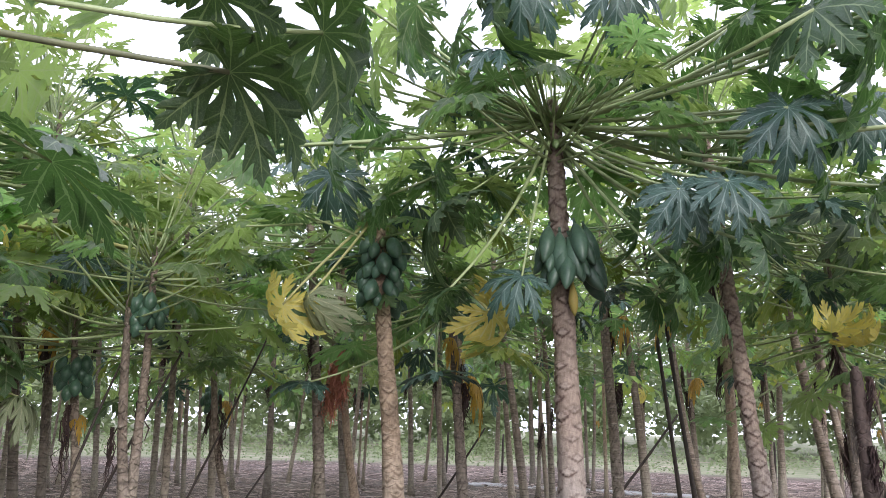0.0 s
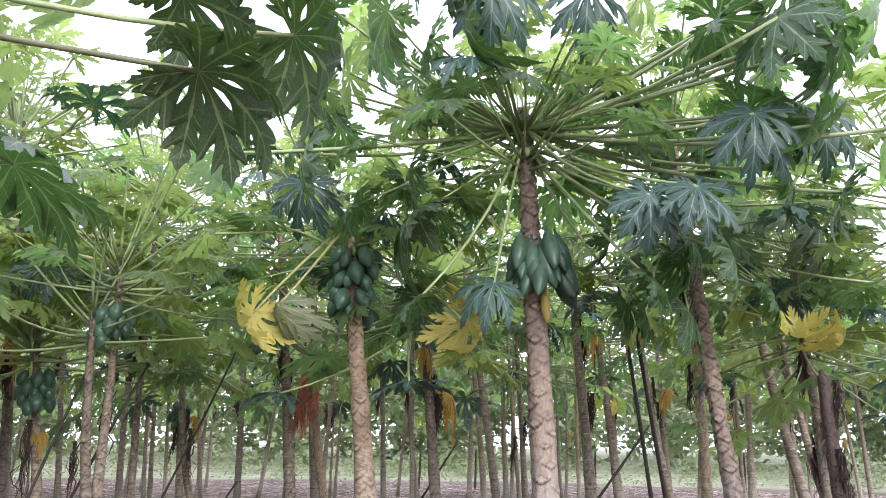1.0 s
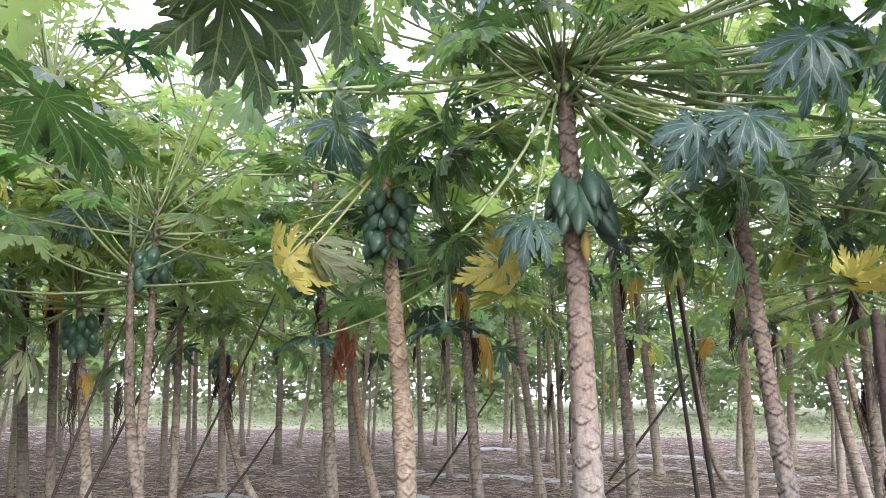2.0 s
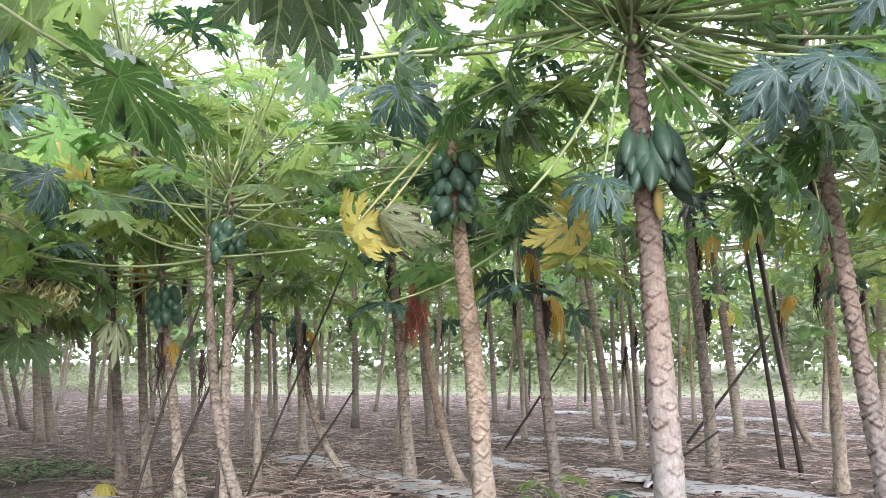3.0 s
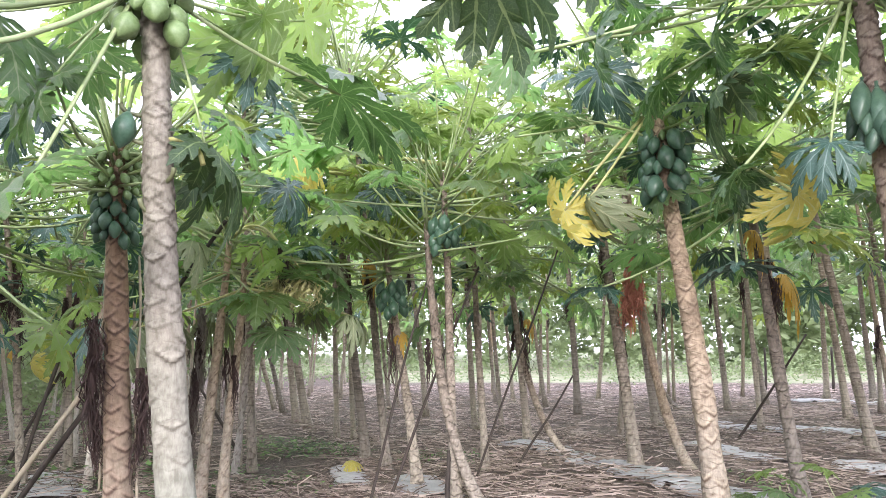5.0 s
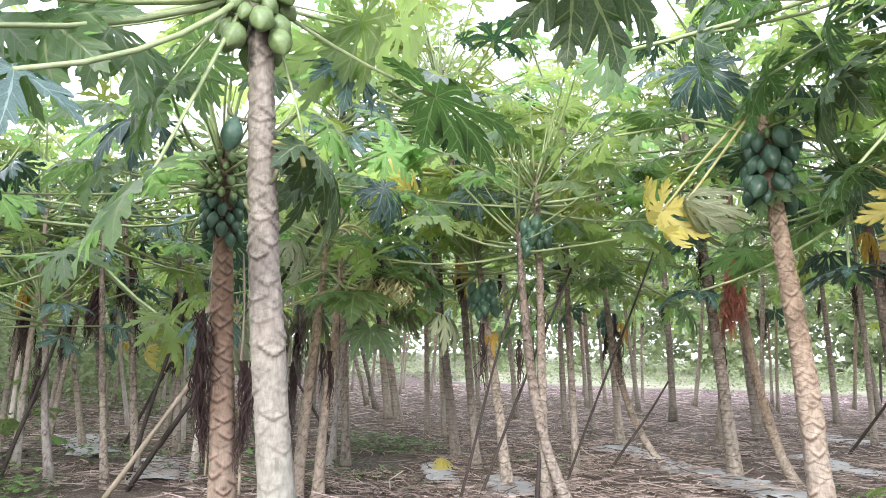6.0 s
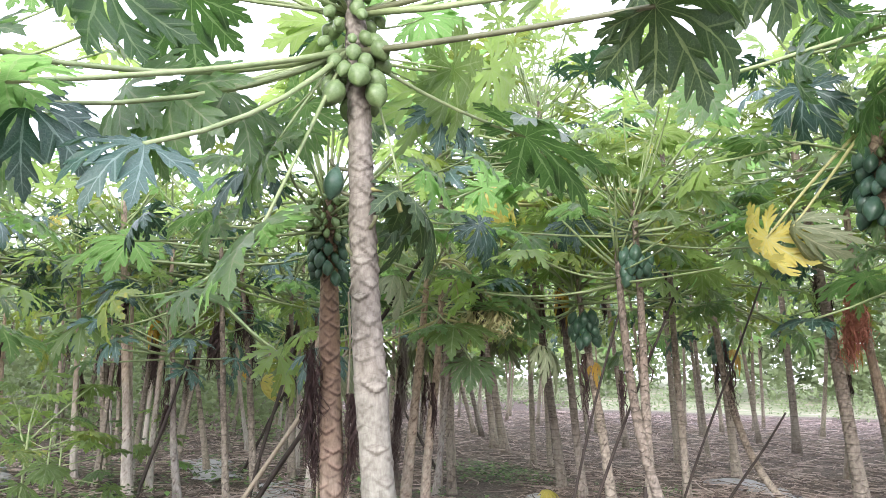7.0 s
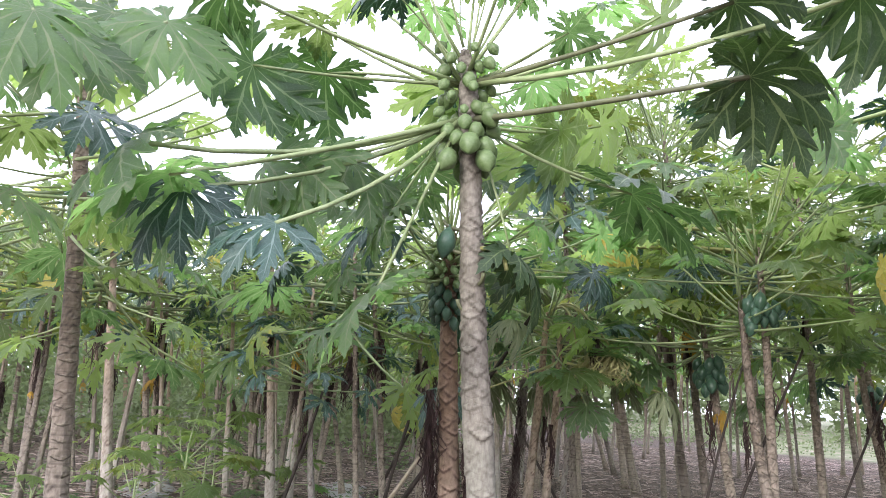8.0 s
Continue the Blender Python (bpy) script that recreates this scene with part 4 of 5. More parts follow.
# the red-brown tree behind it
T_G, o = papaya((-3.13, 2.93), (-3.21, 2.84, 2.35), 0.080, 4, BARK_RED, None, 2, 1.3, "papaya tree with red-brown stem, fruit and dead leaves", brow=0.9, scar_gap=0.085)
crown(T_G, Vector((-3.21, 2.84, 2.28)) - o, 46, 9, (0.7, 1.25), (0.28, 0.40), -14, 78)
for k, (joint, tip, kind, size) in enumerate((
    ((-3.21, 2.06, 1.94), (-3.14, 1.85, 1.77), "light", 0.45),
    ((-2.38, 2.60, 1.98), (-2.14, 2.61, 1.74), "big", 0.33),
    ((-2.46, 3.43, 2.06), (-2.21, 3.43, 1.75), "blue", 0.38),
)):
    leaf_on(T_G, o, (-3.21, 2.84, 2.2), joint, tip, kind, 350 + k, size, lean=0.35)
bunch(T_G, Vector((-3.21, 2.85, 0)) - o, 0.055, 1.76, 2.04, 26, "oval", 0.108, 13, 0.45)
bunch(T_G, Vector((-3.21, 2.84, 0)) - o, 0.075, 2.0, 2.28, 60, "small", 0.085, 14, 0.9)
for k, (p, kind, s) in enumerate((((-3.22, 2.76, 1.26), "brown", 0.85), ((-3.19, 2.73, 1.05), "brown", 0.75), ((-3.23, 2.79, 0.82), "brown", 0.65), ((-2.98, 2.89, 1.0), "brown", 0.75), ((-3.02, 2.95, 0.76), "brown", 0.6))):
    rag(T_G, kind, Vector(p) - o, s, 20 + k)
for k, (dx, dy, z0, z1) in enumerate(((-0.085, -0.05, 0.35, 1.72), (0.075, 0.05, 0.25, 1.62))):
    line = [Vector((-3.14 - 0.03 * t + dx + 0.012 * math.sin(9 * t + k), 2.92 - 0.03 * t + dy, z0 + (z1 - z0) * t)) - o for t in [q / 14 for q in range(15)]]
    v, f = tube(line, [0.007 + 0.002 * math.sin(q * 1.7) for q in range(15)], 6)
    under("dry_stalk", mesh_of("dry_stalk", v, f, POLE_PALE), T_G)


# ---- the rest of the rows ----
def row_tree(foot, top, r, seed, bark=BARK_GREY, mid=None, leaves=20, fruit=0, fz=None, rags="", label="", fine=0, far=False, brow=0.66, **kw):
    off = math.hypot(foot[0], foot[1])
    # the plantation's younger half, left in view, is lower; lighter leaf colours brighten it
    if -foot[0] > 1.1 * foot[1] and off > 5.0:
        top = (top[0], top[1], min(top[2], 2.3 + 0.45 * ((seed * 0.618034) % 1.0)))
        leaves = min(leaves, 17 if off < 8.0 else 12)
        kw.setdefault("kinds", ("young", "young", "patchy", "green", "blue", "young"))
    fine = 3 if off > 12 else 1 if off < 7.5 and fine == 0 else fine
    tree, o = papaya(foot, top, r * 0.77, seed, bark, mid, fine, 1.3 if brow < 0.5 else 1.35, label, scar_gap=0.14 if brow < 0.5 else 0.085, brow=brow)
    t = Vector(top) - o
    short, far = t.z < 2.6, 2 if off > 12.5 else 1 if far or off > 6.3 else 0
    # short and left-hand crowns get lighter leaf colours to lift their shade
    kw = {"low": -8.0 if short else -32.0 if off < 7.5 else -20.0, "deep": 0.3 if short else 0.95 if off < 7.5 else 0.65, "kinds": ("young", "green", "young", "patchy", "young", "green") if short or -foot[0] > foot[1] else ("green", "young", "green", "patchy", "blue", "young", "green", "young"), **kw}
    if t.z > 3.0 and off < 12.5:
        leaves, kw = int(leaves * 2.2), {"size": (0.29, 0.43), "reach": (0.5, 1.35), **kw}
    elif off >= 12.5:
        leaves, kw = int(leaves * 2.0), {"reach": (0.6, 1.25), **kw}
    else:
        leaves = int(leaves * 1.8)
    crown(tree, t, leaves, seed, far=far, **kw)
    if fruit:
        zf, face = fz or t.z - 0.3, math.atan2(-foot[1], -foot[0])
        bunch(tree, Vector((0, 0, 0)).lerp(t, zf / t.z) if mid is None else Vector(mid).lerp(Vector(top), (zf - mid[2]) / max(top[2] - mid[2], 0.1)) - o, 0.05, zf - 0.04, zf + 0.18, fruit + 3, "oval", 0.135, seed, 0.3, (face - 1.5, face + 1.5))
    rnd = random.Random(seed + 7)
    m = t / 2 if mid is None else Vector(mid) - o
    c = 2 * m - t / 2

    def on_stem(z):
        u = min(((2 * u * (1 - u) * c + u * u * t - Vector((0, 0, z))).z ** 2, u) for u in [q / 60 for q in range(61)])[1]
        return 2 * u * (1 - u) * c + u * u * t

    rags += rnd.choice(("t", "t", "tt", "tb")) if 4.5 < off < 13 else ""
    for k, ch in enumerate(rags):
        a, z = rnd.uniform(0, 6.28), t.z * rnd.uniform(0.45, 0.75)
        q = on_stem(z)
        kind = {"b": "brown", "t": "thin", "o": "orange", "g": "grey", "r": "red"}[ch]
        rag(tree, kind, q + Vector((math.cos(a) * (r + 0.02), math.sin(a) * (r * 0.7 + 0.01), 0)), rnd.uniform(0.5, 0.85), seed + k)
    return tree, o


LF = "papaya tree with a bunch of dark green fruit"
T1, o1 = row_tree((-3.59, 4.06), (-3.47, 4.15, 1.95), 0.055, 11, BARK_TAN, leaves=16, fine=1, kinds=("wilt", "green", "green", "young", "blue"), low=-22, high=55, size=(0.28, 0.42))
for k in range(7):
    rag(T1, ("grey", "brown")[k % 2], Vector((-3.52 - 0.012 * k, 3.94, 1.40 - 0.14 * k)) - o1, 0.55, 60 + k)
for k, (p, kind, size) in enumerate((((-2.88, 3.95, 1.80), "brown", 0.5), ((-2.84, 3.98, 1.72), "grey", 0.55), ((-2.89, 3.99, 1.60), "pale", 0.8), ((-2.74, 4.06, 1.62), "pale", 0.8))):
    rag(T1, kind, Vector(p) - o1, size, 170 + k, "wilted tangle of curled pale leaf stalks")
for k, tip in enumerate(((-2.86, 3.97, 1.78), (-2.78, 4.04, 1.66), (-3.0, 3.95, 1.62))):
    v, f = tube(bezier(Vector((-3.47, 4.15, 1.92)) - o1, Vector((-3.15, 4.05, 2.12)) - o1, Vector(tip) - o1, 8), [0.012 - 0.0007 * q for q in range(9)], 6)
    under("wilted_stalk", mesh_of("wilted_stalk", v, f, PETIOLE_YELLOW), T1)
row_tree((-3.41, 4.09), (-3.33, 4.15, 1.8), 0.048, 12, BARK_TAN, leaves=12, fine=1, kinds=("wilt", "green", "green"), low=-28, high=45, size=(0.22, 0.34), reach=(0.5, 0.8))
row_tree((-1.90, 4.72), (-1.98, 4.69, 2.40), 0.047, 13, BARK_GREY, fruit=9, fz=1.93, label=LF, fine=1)
row_tree((-1.70, 4.74), (-2.07, 4.60, 2.05), 0.054, 14, BARK_GREY, (-1.97, 4.64, 0.85), leaves=10, fine=1)
row_tree((-2.51, 5.39), (-2.76, 5.27, 2.0), 0.054, 15, BARK_GREY, fruit=10, fz=1.55, rags="o", label=LF, fine=1)
row_tree((-3.68, 6.63), (-4.10, 6.39, 4.1), 0.062, 16, leaves=29)
row_tree((-3.16, 6.11), (-3.52, 5.91, 4.0), 0.050, 17, rags="o", leaves=29)
row_tree((-4.88, 8.02), (-4.96, 7.98, 4.2), 0.048, 18, leaves=29)
row_tree((-4.48, 7.76), (-4.60, 7.69, 3.2), 0.042, 19, leaves=29)
row_tree((-6.04, 9.14), (-6.47, 8.86, 2.7), 0.085, 20, rags="b")
row_tree((-6.84, 10.0), (-7.11, 9.82, 2.8), 0.08, 21)
row_tree((-8.19, 11.55), (-9.07, 10.93, 3.92), 0.061, 22)
row_tree((-8.90, 12.27), (-9.84, 11.58, 3.75), 0.066, 23)
row_tree((-10.38, 13.29), (-10.82, 12.95, 3.1), 0.060, 24)
row_tree((-4.4, 5.7), (-4.55, 5.55, 3.9), 0.05, 154, leaves=29)
row_tree((-5.4, 7.0), (-5.5, 6.9, 4.3), 0.05, 155, leaves=29)
row_tree((-3.72, 9.93), (-3.94, 9.85, 4.4), 0.058, 25, leaves=29)
row_tree((-5.13, 11.34), (-5.43, 11.20, 3.62), 0.066, 26, rags="b")
row_tree((-3.49, 10.48), (-3.79, 10.38, 4.8), 0.044, 27, leaves=29)
row_tree((-2.58, 8.76), (-2.75, 8.71, 2.2), 0.066, 28, fruit=9, fz=1.53, label=LF)
row_tree((-1.64, 7.30), (-2.30, 7.15, 2.9), 0.056, 29, BARK_GREY, (-2.11, 7.20, 0.90), label="bowed papaya tree with a stem leaning from the ground", leaves=29)
row_tree((-2.82, 12.66), (-2.94, 12.64, 4.5), 0.08, 30, rags="bb", leaves=29)
row_tree((-1.03, 7.10), (-1.41, 7.05, 3.7), 0.076, 31, rags="b", leaves=29)
T, o = row_tree((-0.55, 7.25), (-1.02, 7.22, 3.1), 0.066, 32, BARK_TAN, (-0.86, 7.23, 1.05), fruit=6, fz=2.0, leaves=22, low=5, deep=0.3)
rag(T, "red", Vector((-0.98, 7.12, 2.0)) - o, 1.25, 51)
rag(T, "red", Vector((-1.0, 7.08, 1.84)) - o, 1.2, 52)
rag(T, "red", Vector((-1.06, 7.08, 1.62)) - o, 0.9, 53)
row_tree((-1.28, 10.94), (-1.67, 10.90, 4.3), 0.083, 33, leaves=29)
row_tree((-1.25, 15.08), (-2.13, 15.01, 3.0), 0.08, 34, mid=(-1.8, 15.05, 0.8))
T6, o6 = row_tree((0.31, 5.58), (0.01, 5.60, 3.0), 0.060, 35, rags="bo", fine=1, leaves=29)
leaf_on(T6, o6, (0.01, 5.60, 2.5), (0.36, 4.62, 1.99), (0.62, 4.50, 1.72), "yellow", 411, 0.62, lean=2.0)
row_tree((1.13, 8.54), (0.64, 8.60, 3.5), 0.072, 36, rags="o", leaves=29)
row_tree((1.39, 13.09), (1.08, 13.13, 4.0), 0.076, 37, leaves=29)
row_tree((2.40, 18.0), (2.33, 18.00, 3.36), 0.09, 38)
row_tree((1.55, 18.6), (1.67, 18.60, 3.47), 0.085, 39)
row_tree((-0.41, 14.22), (-0.62, 14.22, 3.75), 0.072, 40, rags="b")
row_tree((1.97, 7.72), (1.80, 7.76, 3.6), 0.084, 41, BARK_GREY, rags="ob", fine=1, leaves=29)
row_tree((3.35, 11.51), (2.99, 11.61, 4.2), 0.098, 42, rags="o", leaves=29)
row_tree((5.3, 18.6), (5.30, 18.60, 3.2), 0.085, 43)
row_tree((5.73, 16.07), (5.65, 16.09, 3.62), 0.10, 44)
row_tree((4.23, 10.62), (3.55, 10.89, 3.4), 0.092, 45, mid=(3.82, 10.72, 0.72), label="bowed papaya tree with a stem leaning from the ground", leaves=29)
T_R, o = row_tree((2.28, 4.83), (1.95, 4.87, 3.62), 0.085, 46, BARK_PALE, fine=2, leaves=29, brow=0.4)
for k, (joint, tip, kind, size) in enumerate((
    ((1.73, 4.10, 3.80), (1.96, 3.99, 3.50), "green", 0.50),
    ((2.21, 3.76, 3.53), (2.31, 3.58, 3.11), "green", 0.52),
    ((2.26, 3.46, 3.02), (2.28, 3.32, 2.68), "blue", 0.50),
    ((1.90, 4.24, 3.22), (2.02, 4.08, 2.80), "green", 0.48),
    ((1.43, 3.94, 2.16), (1.52, 3.80, 1.85), "green", 0.46),
    ((1.68, 3.96, 2.45), (1.74, 3.82, 2.10), "green", 0.50),
    ((1.34, 4.20, 2.06), (1.42, 4.06, 1.78), "green", 0.42),
    ((1.75, 4.25, 2.03), (1.82, 4.12, 1.75), "green", 0.46),
    ((2.30, 4.30, 2.20), (2.42, 4.15, 1.92), "green", 0.44),
    ((2.14, 3.45, 3.01), (2.23, 3.27, 2.67), "green", 0.52),
    ((2.18, 3.19, 3.11), (2.2, 3.05, 2.79), "green", 0.50),
    ((1.65, 4.19, 3.05), (1.80, 4.05, 2.65), "green", 0.50),
)):
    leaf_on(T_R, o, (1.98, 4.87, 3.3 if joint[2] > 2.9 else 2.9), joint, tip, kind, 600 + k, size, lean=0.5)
row_tree((2.80, 6.81), (2.84, 6.79, 3.9), 0.072, 47, BARK_TAN, leaves=29)
row_tree((3.95, 6.88), (3.52, 7.12, 3.6), 0.079, 48, mid=(3.69, 7.03, 1.65), leaves=29)
row_tree((4.65, 7.63), (4.16, 7.92, 3.9), 0.064, 49, mid=(4.36, 7.78, 1.35), leaves=29)
row_tree((3.75, 4.75), (3.70, 4.70, 3.4), 0.07, 152, leaves=26)
# a dead stem with its top broken off, and the tree behind it with yellow leaves
T7, o7 = papaya((2.56, 4.11), (2.50, 4.14, 1.66), 0.060, 50, BARK_DARK, None, 1, 1.2, "dead papaya stem, broken at the top, with shaggy dark bark")
for k in range(5):
    rag(T7, ("brown", "grey")[k % 2], Vector((2.53 + 0.045 * math.cos(k * 2.2), 4.12 + 0.045 * math.sin(k * 2.2), 1.60 - 0.2 * k)) - o7, 0.55, 90 + k)
T7b, o7b = row_tree((3.12, 5.30), (3.05, 5.32, 2.75), 0.060, 150, BARK_GREY, leaves=29, fine=1, rags="bg", kinds=("green", "green", "blue", "young"))
leaf_on(T7b, o7b, (3.06, 5.32, 2.2), (2.66, 4.62, 1.98), (2.50, 4.42, 1.55), "yellow", 412, 0.46, lean=1.8)
leaf_on(T7b, o7b, (3.06, 5.32, 2.2), (2.85, 4.60, 1.92), (2.82, 4.42, 1.55), "yellow", 413, 0.40, lean=1.8)
leaf_on(T7b, o7b, (3.05, 5.32, 2.75), (2.39, 4.60, 2.88), (2.45, 4.40, 2.58), "green", 414, 0.55, lean=0.6)
leaf_on(T7b, o7b, (3.05, 5.32, 2.75), (2.15, 4.55, 2.64), (2.10, 4.35, 2.29), "green", 415, 0.5, lean=0.6)
leaf_on(T7b, o7b, (3.05, 5.32, 2.75), (2.70, 4.35, 2.70), (2.75, 4.15, 2.40), "big", 416, 0.5, lean=0.6)
row_tree((7.0, 14.9), (7.11, 14.79, 3.36), 0.11, 51, BARK_GREY)
row_tree((-4.26, 0.97), (-4.33, 0.71, 3.0), 0.088, 52, BARK_GREY, fine=1, leaves=22)
row_tree((-6.30, 1.84), (-6.38, 1.54, 3.6), 0.063, 53, BARK_PALE, leaves=29)
row_tree((-10.53, 3.58), (-10.63, 3.30, 3.0), 0.077, 54, rags="o")
row_tree((-6.21, 3.32), (-6.34, 3.08, 2.75), 0.059, 55, BARK_PALE)
row_tree((-5.54, 3.41), (-5.64, 3.26, 1.5), 0.042, 56, BARK_PALE, leaves=20, kinds=("blue", "green", "blue"), reach=(0.55, 0.8), size=(0.3, 0.4))
row_tree((-7.21, 4.80), (-7.46, 4.43, 3.5), 0.045, 57, leaves=29)
row_tree((-5.16, 3.62), (-5.29, 3.42, 3.6), 0.035, 58, leaves=29)
row_tree((-5.64, 4.27), (-5.83, 4.03, 2.75), 0.045, 59, rags="bbb")
row_tree((-6.89, 3.35), (-6.83, 3.48, 3.7), 0.037, 60, leaves=29)
row_tree((-8.03, 4.36), (-7.95, 4.48, 3.1), 0.044, 61, rags="oo")
row_tree((-7.69, 6.26), (-7.61, 6.35, 3.78), 0.040, 62)
row_tree((-9.20, 5.64), (-9.15, 5.74, 3.25), 0.062, 63)
row_tree((-8.74, 6.14), (-8.98, 5.79, 3.65), 0.057, 64, rags="b")
row_tree((-6.96, 1.26), (-6.96, 1.30, 3.8), 0.041, 65, leaves=29)
row_tree((-9.54, 2.36), (-9.63, 2.00, 3.14), 0.040, 66)
row_tree((-4.00, 14.91), (-4.38, 14.81, 3.36), 0.061, 67)
row_tree((-5.27, 12.59), (-5.62, 12.44, 3.88), 0.048, 68)
row_tree((-3.40, 17.43), (-3.00, 17.50, 3.75), 0.063, 69)
row_tree((0.26, 17.20), (-0.09, 17.20, 2.9), 0.081, 70)
row_tree((-6.88, 13.36), (-7.17, 13.21, 3.0), 0.053, 71)
row_tree((-5.26, 15.35), (-5.46, 15.28, 3.0), 0.058, 72)

T8, o8 = row_tree((-2.35, 6.55), (-2.45, 6.45, 3.8), 0.045, 73, leaves=18, kinds=("patchy", "green", "young"))
for k, (joint, tip, kind, size) in enumerate((
    ((-3.56, 4.75, 2.64), (-3.52, 4.58, 2.44), "yellow", 0.42),
    ((-3.32, 4.90, 2.66), (-3.13, 4.84, 2.49), "yellow", 0.42),
    ((-2.43, 4.59, 2.29), (-2.46, 4.40, 2.03), "blue", 0.40),
    ((-2.14, 4.96, 2.29), (-2.26, 4.72, 2.09), "blue", 0.38),
    ((-1.76, 5.05, 2.49), (-1.89, 4.87, 2.16), "patchy", 0.46),
)):
    leaf_on(T8, o8, (-2.45, 6.45, 2.7), joint, tip, kind, 440 + k, size)
leaf_on(T8, o8, (-2.45, 6.45, 2.9), (-1.62, 5.35, 2.58), (-1.95, 5.05, 2.40), "patchy", 420, 0.46)
leaf_on(T8, o8, (-2.45, 6.45, 2.9), (-3.20, 4.62, 2.68), (-2.95, 4.45, 2.48), "yellow", 421, 0.40)
leaf_on(T8, o8, (-2.45, 6.45, 2.6), (-2.0, 5.7, 2.3), (-1.95, 5.4, 2.05), "patchy", 422, 0.42)

# a tree beside the path, and single yellowed leaves
T9, o9 = row_tree((-3.26, -0.49), (-3.21, -0.39, 2.3), 0.07, 74, BARK_RED, leaves=16)
leaf_on(T9, o9, (-3.21, -0.39, 2.0), (-2.69, 0.68, 1.96), (-2.46, 0.98, 1.68), "light", 430, 0.55, lean=0.7)
for k, (joint, tip, kind, size) in enumerate((
    ((-2.22, 0.21, 2.36), (-2.09, 0.11, 2.18), "light", 0.50),
    ((-2.03, 0.07, 2.32), (-1.90, 0.02, 2.13), "light", 0.50),
    ((-2.50, 0.40, 2.64), (-2.38, 0.31, 2.44), "light", 0.50),
    ((-2.18, 0.52, 2.52), (-2.09, 0.42, 2.29), "light", 0.50),
)):
    leaf_on(T9, o9, (-3.21, -0.39, 2.2), joint, tip, kind, 450 + k, size, lean=0.4)
leaf_on(T9, o9, (-3.21, -0.39, 2.1), (-2.92, 0.46, 2.35), (-2.76, 0.86, 2.20), "blue", 431, 0.5, lean=0.5)
T10, o10 = row_tree((-6.01, 5.01), (-6.06, 4.91, 2.2), 0.05, 75, rags="bb", leaves=16)
leaf_on(T10, o10, (-6.06, 4.91, 1.6), (-6.21, 4.71, 1.05), (-6.26, 4.61, 0.75), "yellow", 432, 0.36)
T11, o11 = row_tree((-8.27, 2.81), (-8.21, 2.76, 2.3), 0.055, 76, rags="o", leaves=18, kinds=("patchy", "young", "yellow"))
T12, o12 = row_tree((-7.67, 1.41), (-7.62, 1.36, 2.3), 0.055, 77, rags="o", leaves=18, kinds=("patchy", "young", "yellow"))
T13, o13 = row_tree((3.9, 13.6), (3.85, 13.6, 3.2), 0.06, 78, rags="b", leaves=20)
leaf_on(T13, o13, (3.85, 13.6, 2.4), (3.85, 13.4, 2.05), (3.87, 13.3, 1.70), "yellow", 433, 0.42)
for k, (p, s) in enumerate((((2.02, 7.60, 2.50), 1.0), ((2.50, 7.70, 2.58), 1.0), ((3.88, 10.6, 2.10), 1.2), ((0.34, 6.99, 1.75), 1.3), ((-2.50, 8.60, 1.50), 0.9))):
    host = min((ob for ob in bpy.data.objects if ob.name.startswith("papaya_tree")), key=lambda ob: (ob.location.xy - Vector(p[:2])).length)
    rag(host, "orange", Vector(p) - host.location, s, 80 + k)


def fill_rows():
    """The further rows of the plantation."""
    rnd = random.Random(77)
    taken = [(ob.location.x, ob.location.y) for ob in bpy.data.objects if ob.name.startswith("papaya_tree")]
    for i in range(-16, 9):
        for j in range(-5, 16):
            x, y = i * 1.8 + rnd.uniform(-0.4, 0.4), j * 1.8 + 0.6 + rnd.uniform(-0.4, 0.4)
            d, yaw = math.hypot(x, y), math.degrees(math.atan2(-x, y))
            keep = rnd.random()
            if min(math.hypot(x - a, y - b) for a, b in taken) < 1.15:
                continue
            seen = -42 < yaw < 92
            if seen and (d < 6.8 or d > (29 if yaw > 28 else 22) or (yaw < 12 and (d > 20 or keep > 0.9)) or keep > 0.93):
                continue
            if not seen:
                continue
            h = rnd.choice((rnd.uniform(2.4, 3.0), rnd.uniform(3.4, 4.9), rnd.uniform(3.4, 4.9))) if yaw > 8 else rnd.uniform(2.8, 4.8)
            # leaf colours go by bearing, lighter where the canopy's shade is too deep
            row_tree((x, y), (x + rnd.uniform(-0.35, 0.35), y + rnd.uniform(-0.35, 0.35), h), rnd.uniform(0.042, 0.066), 900 + 31 * i + j, rnd.choice((BARK_GREY, BARK_GREY, BARK_GREY, BARK_TAN)), leaves=14 if d > 17 else 22 if h > 3 else 15, far=True,
                     rags=rnd.choice(("", "t", "", "o", "tt")), kinds=("green", "young", "young", "young", "blue", "patchy") if 8 < yaw < 45 else ("young", "young", "patchy", "green", "young") if yaw >= 45 else ("green", "young", "blue", "green", "young", "patchy"))


fill_rows()


def young_rows():
    """Thin young stems standing between the further rows."""
    rnd = random.Random(31)
    for k in range(52):
        yaw, d = radians(rnd.uniform(38, 90)), rnd.uniform(6.5, 16.0)
        x, y = -math.sin(yaw) * d, math.cos(yaw) * d
        row_tree((x, y), (x + rnd.uniform(-0.3, 0.3), y + rnd.uniform(-0.3, 0.3), rnd.uniform(2.2, 2.8)), rnd.uniform(0.032, 0.045), 2000 + k, rnd.choice((BARK_GREY, BARK_PALE)), leaves=8, far=True,
                 label="thin young papaya tree between the older stems", kinds=("young", "green", "blue", "patchy"))


young_rows()


